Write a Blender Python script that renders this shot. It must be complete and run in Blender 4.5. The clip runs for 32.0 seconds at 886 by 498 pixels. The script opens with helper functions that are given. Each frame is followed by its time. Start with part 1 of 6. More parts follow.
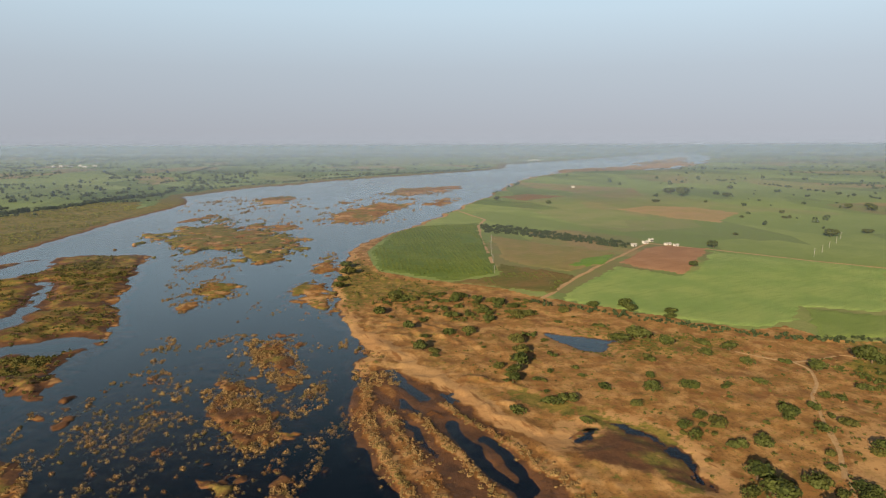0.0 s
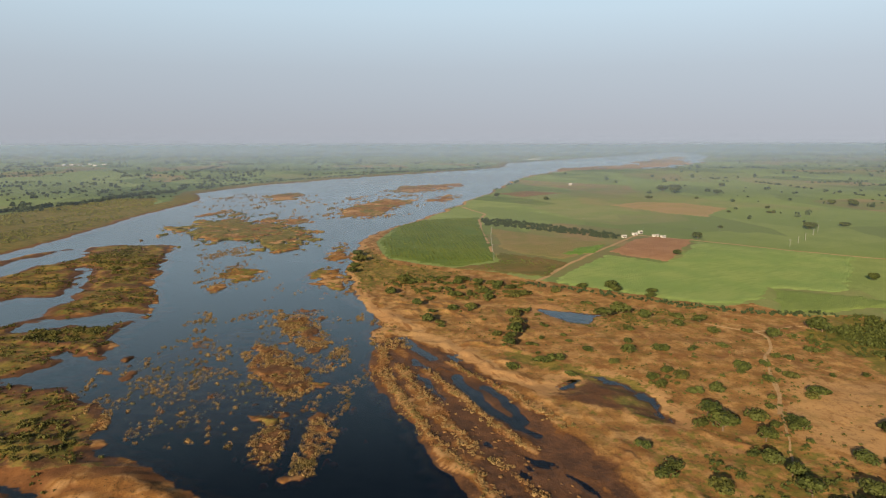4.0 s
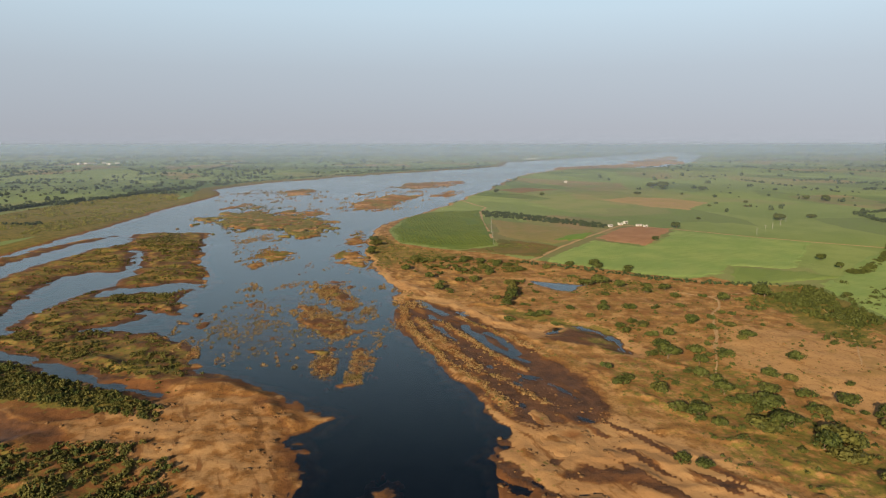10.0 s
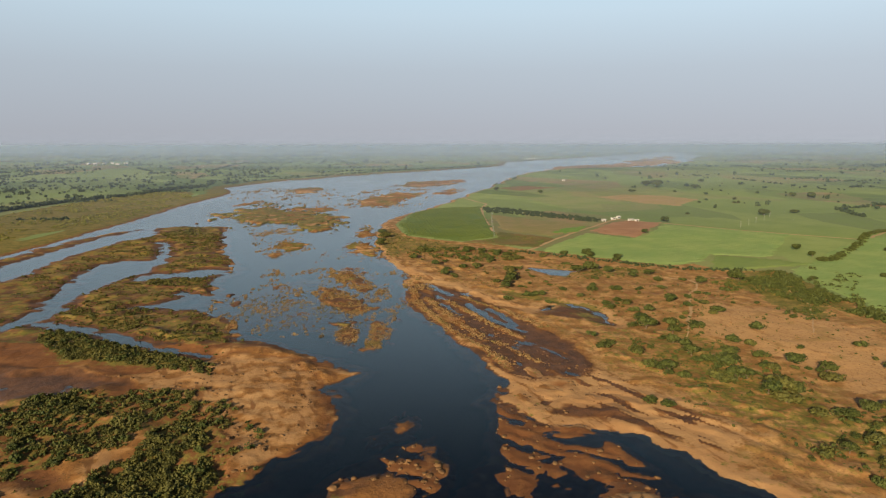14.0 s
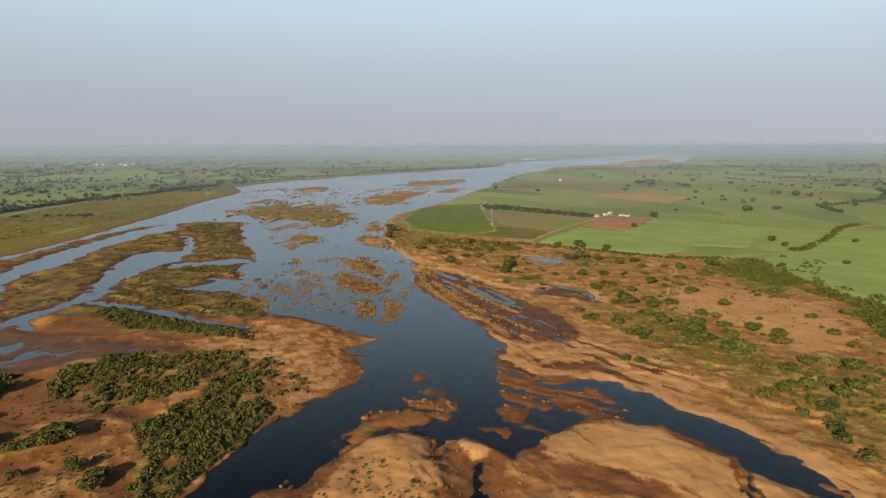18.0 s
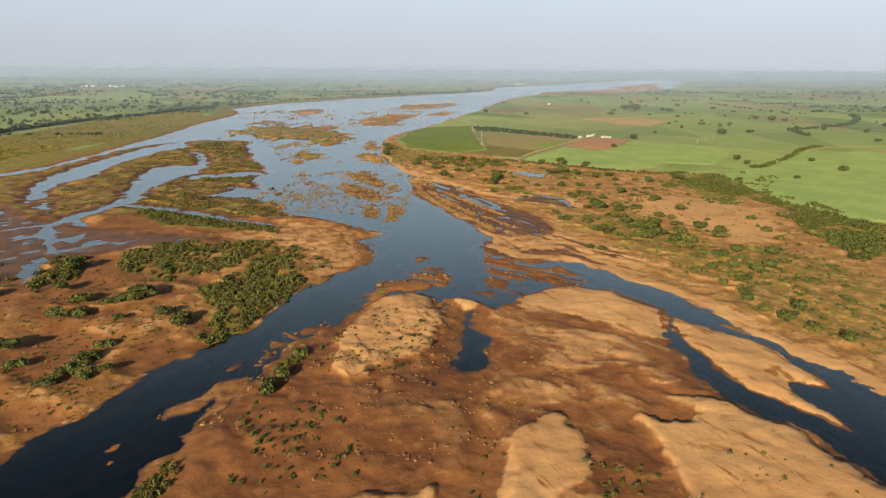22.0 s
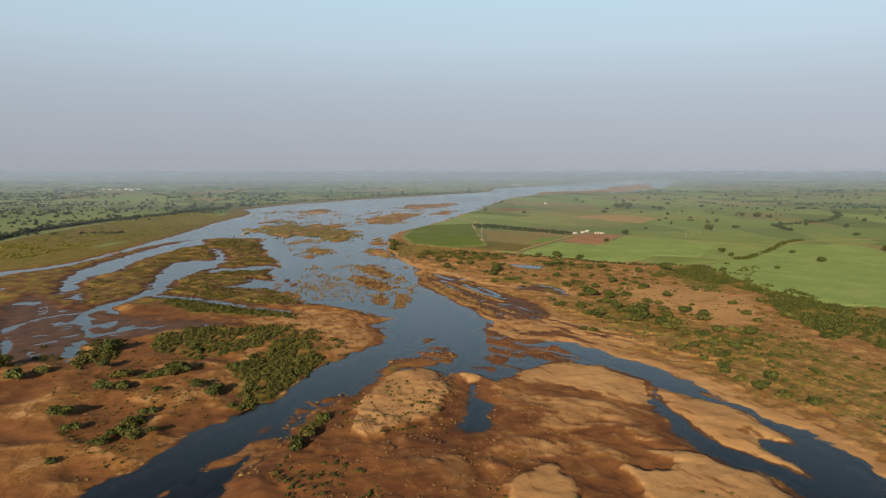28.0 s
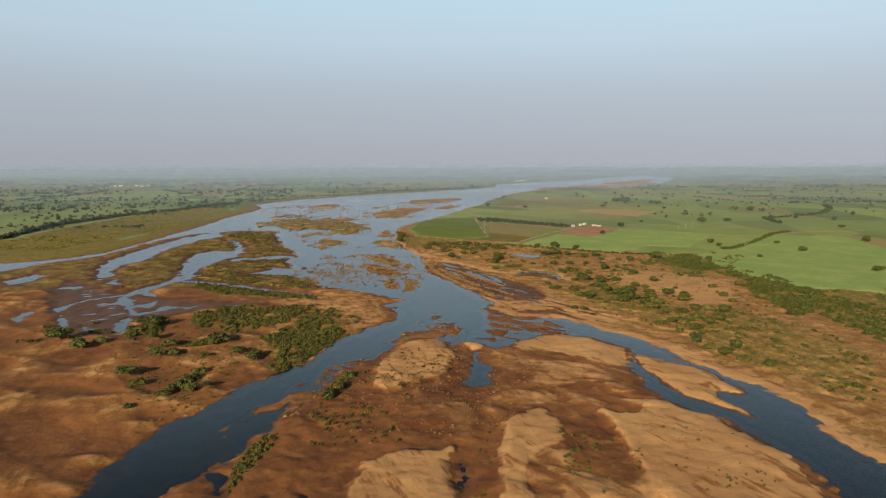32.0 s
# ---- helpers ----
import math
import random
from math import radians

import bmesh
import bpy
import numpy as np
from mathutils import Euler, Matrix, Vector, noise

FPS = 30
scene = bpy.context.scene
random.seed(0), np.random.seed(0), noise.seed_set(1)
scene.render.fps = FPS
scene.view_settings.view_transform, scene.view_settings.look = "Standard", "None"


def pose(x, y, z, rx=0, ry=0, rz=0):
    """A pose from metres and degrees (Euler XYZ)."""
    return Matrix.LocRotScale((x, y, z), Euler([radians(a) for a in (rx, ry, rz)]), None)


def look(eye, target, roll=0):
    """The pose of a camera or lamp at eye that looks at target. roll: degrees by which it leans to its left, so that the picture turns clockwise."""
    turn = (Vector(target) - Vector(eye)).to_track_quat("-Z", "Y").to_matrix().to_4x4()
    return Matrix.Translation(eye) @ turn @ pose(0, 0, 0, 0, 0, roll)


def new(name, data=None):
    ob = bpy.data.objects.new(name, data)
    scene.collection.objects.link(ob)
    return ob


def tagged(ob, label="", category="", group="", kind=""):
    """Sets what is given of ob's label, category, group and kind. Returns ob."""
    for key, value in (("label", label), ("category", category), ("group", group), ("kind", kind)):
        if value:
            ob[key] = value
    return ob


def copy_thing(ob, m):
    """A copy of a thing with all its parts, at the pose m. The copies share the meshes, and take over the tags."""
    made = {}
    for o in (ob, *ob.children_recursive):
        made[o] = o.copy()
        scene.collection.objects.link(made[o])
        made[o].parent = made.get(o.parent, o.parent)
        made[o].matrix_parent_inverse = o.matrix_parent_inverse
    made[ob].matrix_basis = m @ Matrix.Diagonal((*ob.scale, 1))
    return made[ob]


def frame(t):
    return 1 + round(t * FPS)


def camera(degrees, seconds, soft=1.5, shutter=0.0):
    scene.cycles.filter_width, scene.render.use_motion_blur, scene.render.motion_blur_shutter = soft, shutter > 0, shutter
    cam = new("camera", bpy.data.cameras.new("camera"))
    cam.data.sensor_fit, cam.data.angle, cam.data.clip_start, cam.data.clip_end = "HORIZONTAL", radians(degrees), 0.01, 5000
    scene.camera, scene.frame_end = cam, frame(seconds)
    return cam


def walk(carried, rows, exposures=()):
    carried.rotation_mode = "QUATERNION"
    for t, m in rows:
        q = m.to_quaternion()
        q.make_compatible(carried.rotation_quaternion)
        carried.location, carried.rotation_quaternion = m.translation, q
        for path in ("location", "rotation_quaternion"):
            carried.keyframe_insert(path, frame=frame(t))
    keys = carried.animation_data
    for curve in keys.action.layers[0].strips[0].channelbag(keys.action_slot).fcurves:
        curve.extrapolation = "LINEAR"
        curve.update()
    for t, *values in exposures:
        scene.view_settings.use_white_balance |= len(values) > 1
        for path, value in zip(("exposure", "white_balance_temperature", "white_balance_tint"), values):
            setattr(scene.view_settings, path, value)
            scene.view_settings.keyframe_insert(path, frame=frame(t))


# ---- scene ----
cam = camera(70.8, 32.0, soft=1.2)
PATH = [
    (0.0, 0.0, -0.0, 100.0, 79.15, 0.15, 0.00),
    (0.5, -0.3, -5.0, 99.8, 79.16, 0.15, 0.01),
    (1.0, -0.6, -10.1, 99.7, 79.18, 0.15, 0.03),
    (1.5, -0.8, -15.1, 99.6, 79.18, 0.12, 0.06),
    (2.0, -0.9, -20.7, 99.6, 79.15, 0.08, 0.11),
    (2.5, -1.2, -26.7, 99.6, 79.12, 0.09, 0.11),
    (4.5, -3.0, -47.0, 99.5, 79.15, 0.13, 0.06),
    (5.0, -3.7, -54.5, 99.5, 79.18, 0.12, 0.12),
    (5.5, -4.2, -59.9, 99.3, 79.18, 0.13, 0.08),
    (6.0, -4.7, -65.1, 99.3, 79.18, 0.14, 0.07),
    (6.5, -5.2, -70.0, 99.2, 79.19, 0.14, 0.06),
    (7.0, -5.5, -74.7, 99.2, 79.19, 0.11, 0.08),
    (7.5, -5.9, -79.2, 99.1, 79.22, 0.10, 0.05),
    (8.0, -6.3, -83.5, 99.0, 79.22, 0.07, 0.06),
    (8.5, -6.7, -87.7, 99.0, 79.23, 0.06, 0.03),
    (9.0, -7.3, -93.4, 99.1, 79.20, 0.05, 0.02),
    (9.5, -7.9, -102.1, 99.2, 79.16, 0.05, 0.04),
    (10.0, -8.4, -108.3, 99.4, 79.17, 0.05, -0.01),
    (10.5, -8.8, -114.3, 99.4, 79.15, 0.02, 0.03),
    (11.0, -9.3, -118.4, 99.3, 79.15, -0.01, 0.01),
    (11.5, -9.8, -124.6, 99.2, 79.17, 0.00, 0.02),
    (12.0, -10.2, -130.9, 99.1, 79.18, 0.04, 0.03),
    (12.5, -10.6, -135.5, 99.1, 79.18, 0.08, 0.02),
    (13.0, -11.0, -140.4, 99.0, 79.19, 0.10, 0.02),
    (13.5, -11.5, -145.2, 99.0, 79.20, 0.10, -0.00),
    (14.0, -11.9, -149.9, 99.1, 79.22, 0.11, 0.01),
    (14.5, -12.3, -155.1, 99.2, 79.22, 0.13, 0.01),
    (16.5, -14.0, -176.4, 99.4, 79.21, 0.19, 0.00),
    (17.0, -14.5, -182.2, 99.3, 79.27, 0.19, -0.01),
    (17.5, -15.1, -187.6, 99.1, 79.31, 0.17, 0.00),
    (17.8, -15.5, -190.6, 99.0, 79.33, 0.17, -0.03),
    (18.0, -15.8, -194.9, 98.9, 79.35, 0.17, -0.06),
    (18.1, -16.0, -198.4, 98.9, 79.36, 0.18, -0.07),
    (18.2, -16.2, -202.2, 98.8, 79.37, 0.18, -0.07),
    (18.3, -16.4, -206.0, 98.8, 79.39, 0.18, -0.08),
    (18.4, -16.6, -209.8, 98.7, 79.40, 0.19, -0.09),
    (18.5, -16.8, -213.6, 98.7, 79.41, 0.19, -0.09),
    (18.6, -17.1, -217.4, 98.6, 79.38, 0.20, -0.08),
    (18.7, -17.3, -221.2, 98.6, 79.36, 0.20, -0.06),
    (18.8, -17.5, -225.0, 98.5, 79.33, 0.20, -0.05),
    (18.9, -17.7, -228.8, 98.4, 79.30, 0.20, -0.03),
    (19.0, -17.9, -232.6, 98.4, 79.27, 0.21, -0.02),
    (19.1, -18.1, -235.6, 98.3, 79.27, 0.19, -0.05),
    (19.2, -18.2, -238.0, 98.3, 79.26, 0.17, -0.09),
    (19.5, -18.6, -241.9, 98.1, 79.24, 0.11, -0.19),
    (19.6, -18.7, -242.9, 98.1, 77.60, 0.07, -0.23),
    (19.7, -18.8, -243.9, 98.0, 75.40, 0.03, -0.28),
    (19.8, -18.9, -244.9, 98.0, 73.40, 0.00, -0.32),
    (19.9, -19.0, -245.8, 97.9, 72.85, -0.04, -0.36),
    (20.0, -19.1, -246.6, 97.9, 72.69, -0.08, -0.41),
    (20.5, -19.3, -248.8, 97.8, 72.17, -0.22, -0.56),
    (21.0, -19.7, -250.6, 97.9, 72.39, -0.28, -0.79),
    (21.5, -19.8, -251.5, 98.0, 72.49, -0.32, -0.97),
    (22.0, -19.9, -251.7, 97.9, 72.77, -0.33, -1.07),
    (22.5, -19.5, -250.7, 97.9, 76.51, -0.29, -1.20),
    (23.0, -19.3, -250.1, 97.9, 80.31, -0.23, -1.29),
    (23.5, -19.1, -250.8, 97.9, 82.76, -0.18, -1.33),
    (24.0, -19.2, -250.2, 97.9, 82.88, -0.17, -1.47),
    (24.5, -19.4, -250.7, 97.9, 83.14, -0.17, -1.49),
    (25.0, -20.0, -258.2, 97.9, 82.53, -0.09, -1.28),
    (25.5, -20.5, -262.1, 98.0, 82.35, -0.03, -1.21),
    (26.0, -20.9, -268.9, 98.2, 82.14, 0.03, -1.11),
    (26.5, -21.3, -272.8, 98.3, 82.05, 0.06, -1.07),
    (28.5, -23.0, -290.1, 98.5, 81.72, 0.03, -0.90),
    (29.0, -23.4, -294.4, 98.5, 81.67, 0.04, -0.88),
    (29.5, -23.7, -299.0, 98.6, 81.63, 0.07, -0.87),
    (30.0, -23.9, -303.1, 98.6, 81.58, 0.09, -0.82),
    (30.5, -24.1, -307.3, 98.6, 81.55, 0.12, -0.77),
    (31.0, -24.4, -314.5, 98.6, 81.52, 0.16, -0.73),
    (31.5, -24.8, -320.5, 98.6, 81.48, 0.18, -0.70),
    (32.0, -25.2, -327.7, 98.7, 81.46, 0.18, -0.66),
]
walk(cam, [(t, pose(x, y, z, 0, 0, turn) @ pose(0, 0, 0, tilt, 0, 0) @ pose(0, 0, 0, 0, 0, -lean)) for t, x, y, z, tilt, lean, turn in PATH],
     exposures=[(0, 0.80), (19.4, 0.80), (20.0, 0.96), (20.7, 1.20), (21.8, 1.22), (22.6, 1.12), (23.2, 0.86), (24.0, 0.66), (25.0, 0.60), (26.5, 0.64), (29.0, 0.68), (32.0, 0.70)])

# ---- light ----
SUN_ELEVATION, SUN_BEARING = 19.5, 206.0     # degrees; bearing clockwise from +y, where the light comes from
sun_data = bpy.data.lights.new("sun", "SUN")
sun_data.energy, sun_data.angle, sun_data.color = 5.0, radians(0.6), (1.0, 0.78, 0.51)
sun = new("sun", sun_data)
sun_from = Vector((math.sin(radians(SUN_BEARING)) * math.cos(radians(SUN_ELEVATION)), math.cos(radians(SUN_BEARING)) * math.cos(radians(SUN_ELEVATION)), math.sin(radians(SUN_ELEVATION))))
sun.matrix_world = look(sun_from * 500, (0, 0, 0))

world = bpy.data.worlds.new("World")
scene.world = world
world.use_nodes = True
wn, wl = world.node_tree.nodes, world.node_tree.links
wn.clear()
sky = wn.new("ShaderNodeTexSky")
sky.sky_type, sky.sun_disc = "NISHITA", False
sky.sun_elevation, sky.sun_rotation = radians(SUN_ELEVATION), radians(SUN_BEARING)
sky.altitude, sky.air_density, sky.dust_density, sky.ozone_density = 100, 1.0, 2.5, 1.5
dim = wn.new("ShaderNodeVectorMath")
dim.operation = "SCALE"
dim.inputs["Scale"].default_value = 0.05
wl.new(sky.outputs[0], dim.inputs[0])
coords = wn.new("ShaderNodeTexCoord")
split = wn.new("ShaderNodeSeparateXYZ")
wl.new(coords.outputs["Generated"], split.inputs[0])
height_ramp = wn.new("ShaderNodeValToRGB")
height_ramp.color_ramp.elements[0].position, height_ramp.color_ramp.elements[0].color = 0.0, (0.415, 0.44, 0.49, 1)
height_ramp.color_ramp.elements[1].position, height_ramp.color_ramp.elements[1].color = 0.26, (0.53, 0.74, 0.88, 1)
mid_sky = height_ramp.color_ramp.elements.new(0.09)
mid_sky.color = (0.46, 0.525, 0.595, 1)
high_sky = height_ramp.color_ramp.elements.new(0.17)
high_sky.color = (0.53, 0.66, 0.76, 1)
wl.new(split.outputs[2], height_ramp.inputs[0])
share = wn.new("ShaderNodeMapRange")
share.inputs[1].default_value, share.inputs[2].default_value, share.inputs[3].default_value, share.inputs[4].default_value = 0.23, 0.50, 0.0, 1.0
wl.new(split.outputs[2], share.inputs[0])
haze_mix = wn.new("ShaderNodeMix")
haze_mix.data_type = "RGBA"
wl.new(share.outputs[0], haze_mix.inputs[0])
wl.new(height_ramp.outputs[0], haze_mix.inputs[6])
wl.new(dim.outputs[0], haze_mix.inputs[7])
background = wn.new("ShaderNodeBackground")
background.inputs[1].default_value = 0.58
aside = wn.new("ShaderNodeMapRange")
for n, v in enumerate((-0.6, 0.6, 0.97, 1.10)):
    aside.inputs[n + 1].default_value = v
wl.new(split.outputs[0], aside.inputs[0])
lift = wn.new("ShaderNodeVectorMath")
lift.operation = "SCALE"
wl.new(haze_mix.outputs[2], lift.inputs[0])
wl.new(aside.outputs[0], lift.inputs["Scale"])
wl.new(lift.outputs[0], background.inputs[0])
world_out = wn.new("ShaderNodeOutputWorld")
wl.new(background.outputs[0], world_out.inputs[0])

# ---- materials ----


class Nodes:
    """A node material, written down step by step."""

    def __init__(self, name):
        self.material = bpy.data.materials.new(name)
        self.material.use_nodes = True
        self.tree = self.material.node_tree
        self.tree.nodes.clear()
        self.out = self.tree.nodes.new("ShaderNodeOutputMaterial")
        self.where = self.tree.nodes.new("ShaderNodeNewGeometry").outputs["Position"]

    def put(self, socket, value):
        if isinstance(value, bpy.types.NodeSocket):
            self.tree.links.new(value, socket)
        elif isinstance(value, tuple) and len(value) == 3 and socket.type == "RGBA":
            socket.default_value = (*value, 1)
        else:
            socket.default_value = value

    def noise(self, size, detail=4.0, rough=0.55, stretch=None, seed=0.0):
        """Noise of that size in metres."""
        at = self.where
        if stretch or seed:
            node = self.tree.nodes.new("ShaderNodeMapping")
            self.put(node.inputs["Vector"], at)
            node.inputs["Location"].default_value = (seed * 17.3, seed * 7.1, 0)
            if stretch:
                node.vector_type = "TEXTURE"
                node.inputs["Rotation"].default_value = (0, 0, radians(stretch[0]))
                node.inputs["Scale"].default_value = (stretch[1], 1, 1)
            at = node.outputs[0]
        node = self.tree.nodes.new("ShaderNodeTexNoise")
        self.put(node.inputs["Vector"], at)
        node.inputs["Scale"].default_value, node.inputs["Detail"].default_value, node.inputs["Roughness"].default_value = 1.0 / size, detail, rough
        return node.outputs["Fac"]

    def cells(self, size, turn=0.0, stretch=1.0):
        """A random value for each plot of ground of about that size."""
        node = self.tree.nodes.new("ShaderNodeMapping")
        self.put(node.inputs["Vector"], self.where)
        node.vector_type = "TEXTURE"
        node.inputs["Rotation"].default_value, node.inputs["Scale"].default_value = (0, 0, radians(turn)), (size, size / stretch, 1)
        cell = self.tree.nodes.new("ShaderNodeTexVoronoi")
        cell.voronoi_dimensions, cell.distance = "2D", "CHEBYCHEV"
        cell.inputs["Scale"].default_value = 1.0
        self.put(cell.inputs["Vector"], node.outputs[0])
        parted = self.tree.nodes.new("ShaderNodeSeparateColor")
        self.put(parted.inputs[0], cell.outputs["Color"])
        return parted.outputs[0]

    def span(self, value, low, high, to_low=0.0, to_high=1.0, kind="SMOOTHSTEP"):
        node = self.tree.nodes.new("ShaderNodeMapRange")
        node.interpolation_type = kind
        for n, v in enumerate((value, low, high, to_low, to_high)):
            self.put(node.inputs[n], v)
        return node.outputs[0]

    def math(self, kind, a, b=0.0):
        node = self.tree.nodes.new("ShaderNodeMath")
        node.operation = kind
        self.put(node.inputs[0], a)
        self.put(node.inputs[1], b)
        return node.outputs[0]

    def mix(self, share, a, b):
        node = self.tree.nodes.new("ShaderNodeMix")
        node.data_type = "RGBA"
        self.put(node.inputs[0], share)
        self.put(node.inputs[6], a)
        self.put(node.inputs[7], b)
        return node.outputs[2]

    def tint(self, colour, by):
        node = self.tree.nodes.new("ShaderNodeMix")
        node.data_type, node.blend_type = "RGBA", "MULTIPLY"
        node.inputs[0].default_value = 1.0
        self.put(node.inputs[6], colour)
        self.put(node.inputs[7], by)
        return node.outputs[2]

    def attribute(self, name):
        node = self.tree.nodes.new("ShaderNodeAttribute")
        node.attribute_name = name
        return node

    def chance(self, island=False):
        node = self.tree.nodes.new("ShaderNodeNewGeometry" if island else "ShaderNodeObjectInfo")
        return node.outputs["Random Per Island" if island else "Random"]

    def bump(self, height, depth, strength=1.0):
        node = self.tree.nodes.new("ShaderNodeBump")
        node.inputs["Distance"].default_value, node.inputs["Strength"].default_value = depth, strength
        self.put(node.inputs["Height"], height)
        return node.outputs[0]

    def surface(self, colour, rough=0.9, normal=None, metal=0.0, gloss=0.3):
        node = self.tree.nodes.new("ShaderNodeBsdfPrincipled")
        self.put(node.inputs["Base Color"], colour)
        self.put(node.inputs["Roughness"], rough)
        node.inputs["Metallic"].default_value, node.inputs["Specular IOR Level"].default_value = metal, gloss
        if normal:
            self.put(node.inputs["Normal"], normal)
        self.tree.links.new(node.outputs[0], self.out.inputs[0])
        return self.material


def soil_material():
    """Dry bank, sand, mud, grass and crops, as the cover of each place says."""
    m = Nodes("river_ground")
    cover = m.attribute("cover")
    parted = m.tree.nodes.new("ShaderNodeSeparateColor")
    m.put(parted.inputs[0], cover.outputs["Color"])
    sand, green, mud = parted.outputs[0], parted.outputs[1], parted.outputs[2]
    crop = m.attribute("crop").outputs["Fac"]
    deep = m.attribute("deep").outputs["Fac"]
    red, straw = m.attribute("red").outputs["Fac"], m.attribute("straw").outputs["Fac"]
    broad, middle, fine, grit = m.noise(38, 5, 0.6), m.noise(7.5, 5, 0.62, seed=3), m.noise(1.6, 5, 0.65, seed=5), m.noise(0.35, 3, 0.6)
    streaks = m.noise(4.5, 5, 0.6, stretch=(-66, 4.5))
    specks = m.noise(0.9, 4, 0.7, seed=12)
    tan = m.mix(m.span(middle, 0.42, 0.60), (0.20, 0.098, 0.030), (0.325, 0.180, 0.060))
    tan = m.mix(m.span(broad, 0.38, 0.66, 0, 0.8), tan, (0.235, 0.118, 0.038))
    tan = m.mix(m.span(streaks, 0.54, 0.64), tan, (0.150, 0.075, 0.024))
    tan = m.mix(m.span(fine, 0.55, 0.64, 0, 0.7), tan, (0.14, 0.075, 0.028))
    tan = m.mix(m.span(specks, 0.58, 0.64, 0, 0.85), tan, (0.060, 0.042, 0.015))
    pale = m.mix(m.span(broad, 0.35, 0.65), (0.330, 0.195, 0.090), (0.430, 0.275, 0.130))
    pale = m.mix(m.span(fine, 0.5, 0.75, 0, 0.4), pale, (0.26, 0.150, 0.062))
    pale = m.mix(m.span(streaks, 0.56, 0.66), pale, (0.20, 0.10, 0.038))
    grass = m.mix(m.span(middle, 0.3, 0.7), (0.105, 0.108, 0.022), (0.225, 0.182, 0.048))
    grass = m.mix(m.span(fine, 0.46, 0.72, 0, 0.8), grass, (0.060, 0.066, 0.017))
    slime = m.mix(m.span(middle, 0.35, 0.65), (0.060, 0.032, 0.018), (0.125, 0.063, 0.031))
    slime = m.mix(m.span(specks, 0.56, 0.68, 0, 0.7), slime, (0.165, 0.095, 0.050))
    colour = m.mix(m.span(m.math("ADD", sand, m.math("MULTIPLY", m.math("SUBTRACT", middle, 0.5), 1.3)), 0.35, 0.62), tan, pale)
    iron = m.mix(m.span(broad, 0.36, 0.64), (0.098, 0.040, 0.017), (0.170, 0.076, 0.029))
    iron = m.mix(m.span(middle, 0.44, 0.68, 0, 0.7), iron, (0.225, 0.110, 0.040))
    iron = m.mix(m.span(specks, 0.60, 0.66, 0, 0.6), iron, (0.085, 0.045, 0.018))
    colour = m.mix(m.span(m.math("ADD", red, m.math("MULTIPLY", m.math("SUBTRACT", middle, 0.5), 0.8)), 0.25, 0.75), colour, iron)
    hay = m.mix(m.span(middle, 0.40, 0.62), (0.275, 0.160, 0.060), (0.370, 0.232, 0.090))
    hay = m.mix(m.span(streaks, 0.55, 0.70, 0, 0.4), hay, (0.225, 0.130, 0.042))
    hay = m.mix(m.span(m.noise(14, 5, 0.62, seed=33), 0.50, 0.62, 0, 0.8), hay, (0.175, 0.088, 0.038))
    hay = m.mix(m.span(m.math("ADD", sand, m.math("MULTIPLY", m.math("SUBTRACT", middle, 0.5), 0.8)), 0.46, 0.62, 0, 0.85), hay, (0.430, 0.275, 0.128))
    hay = m.mix(m.span(fine, 0.52, 0.62, 0, 0.6), hay, (0.140, 0.078, 0.033))
    hay = m.mix(m.span(specks, 0.59, 0.65, 0, 0.7), hay, (0.075, 0.050, 0.018))
    hay = m.mix(m.span(m.noise(16, 5, 0.65, seed=21), 0.54, 0.64, 0, 0.65), hay, (0.170, 0.132, 0.036))
    colour = m.mix(m.math("MULTIPLY", straw, 0.8), colour, hay)
    tufts = m.math("ADD", green, m.math("MULTIPLY", m.math("SUBTRACT", m.noise(3.2, 6, 0.7, seed=9), 0.5), 1.7))
    colour = m.mix(m.span(tufts, 0.42, 0.66), colour, grass)
    colour = m.mix(m.span(m.math("ADD", mud, m.math("MULTIPLY", m.math("SUBTRACT", m.noise(11.0, 6, 0.6, seed=15), 0.5), 1.1)), 0.36, 0.62), colour, slime)
    colour = m.tint(colour, (0.975, 0.92, 0.86))
    plots = m.cells(95, 24, 0.55)
    leaf = m.mix(plots, (0.120, 0.185, 0.068), (0.230, 0.282, 0.112))
    fresh = m.mix(plots, (0.160, 0.222, 0.066), (0.240, 0.295, 0.095))
    leaf = m.mix(m.span(crop, 0.86, 0.94), leaf, fresh)
    leaf = m.mix(m.span(plots, 0.84, 0.86), leaf, (0.26, 0.19, 0.095))
    leaf = m.mix(m.span(m.cells(62, 12, 0.4), 0.74, 0.76, 0, 0.55), leaf, (0.100, 0.140, 0.055))
    leaf = m.mix(m.span(m.cells(150, 18, 0.5), 0.80, 0.82, 0, 0.6), leaf, (0.225, 0.215, 0.095))
    leaf = m.mix(m.span(plots, 0.12, 0.10, 0, 0.7), leaf, (0.085, 0.125, 0.04))
    leaf = m.mix(m.span(broad, 0.4, 0.65, 0, 0.6), leaf, (0.15, 0.215, 0.06))
    leaf = m.mix(m.span(fine, 0.5, 0.75, 0, 0.5), leaf, (0.095, 0.14, 0.04))
    colour = m.mix(m.span(m.math("ADD", crop, m.math("MULTIPLY", m.math("SUBTRACT", middle, 0.5), 0.4)), 0.4, 0.6), colour, leaf)
    # Light lost in deep water is put into the bed's colour as dark teal.
    bed = m.mix(m.span(middle, 0.3, 0.7), (0.015, 0.040, 0.029), (0.022, 0.048, 0.033))
    colour = m.mix(deep, colour, bed)
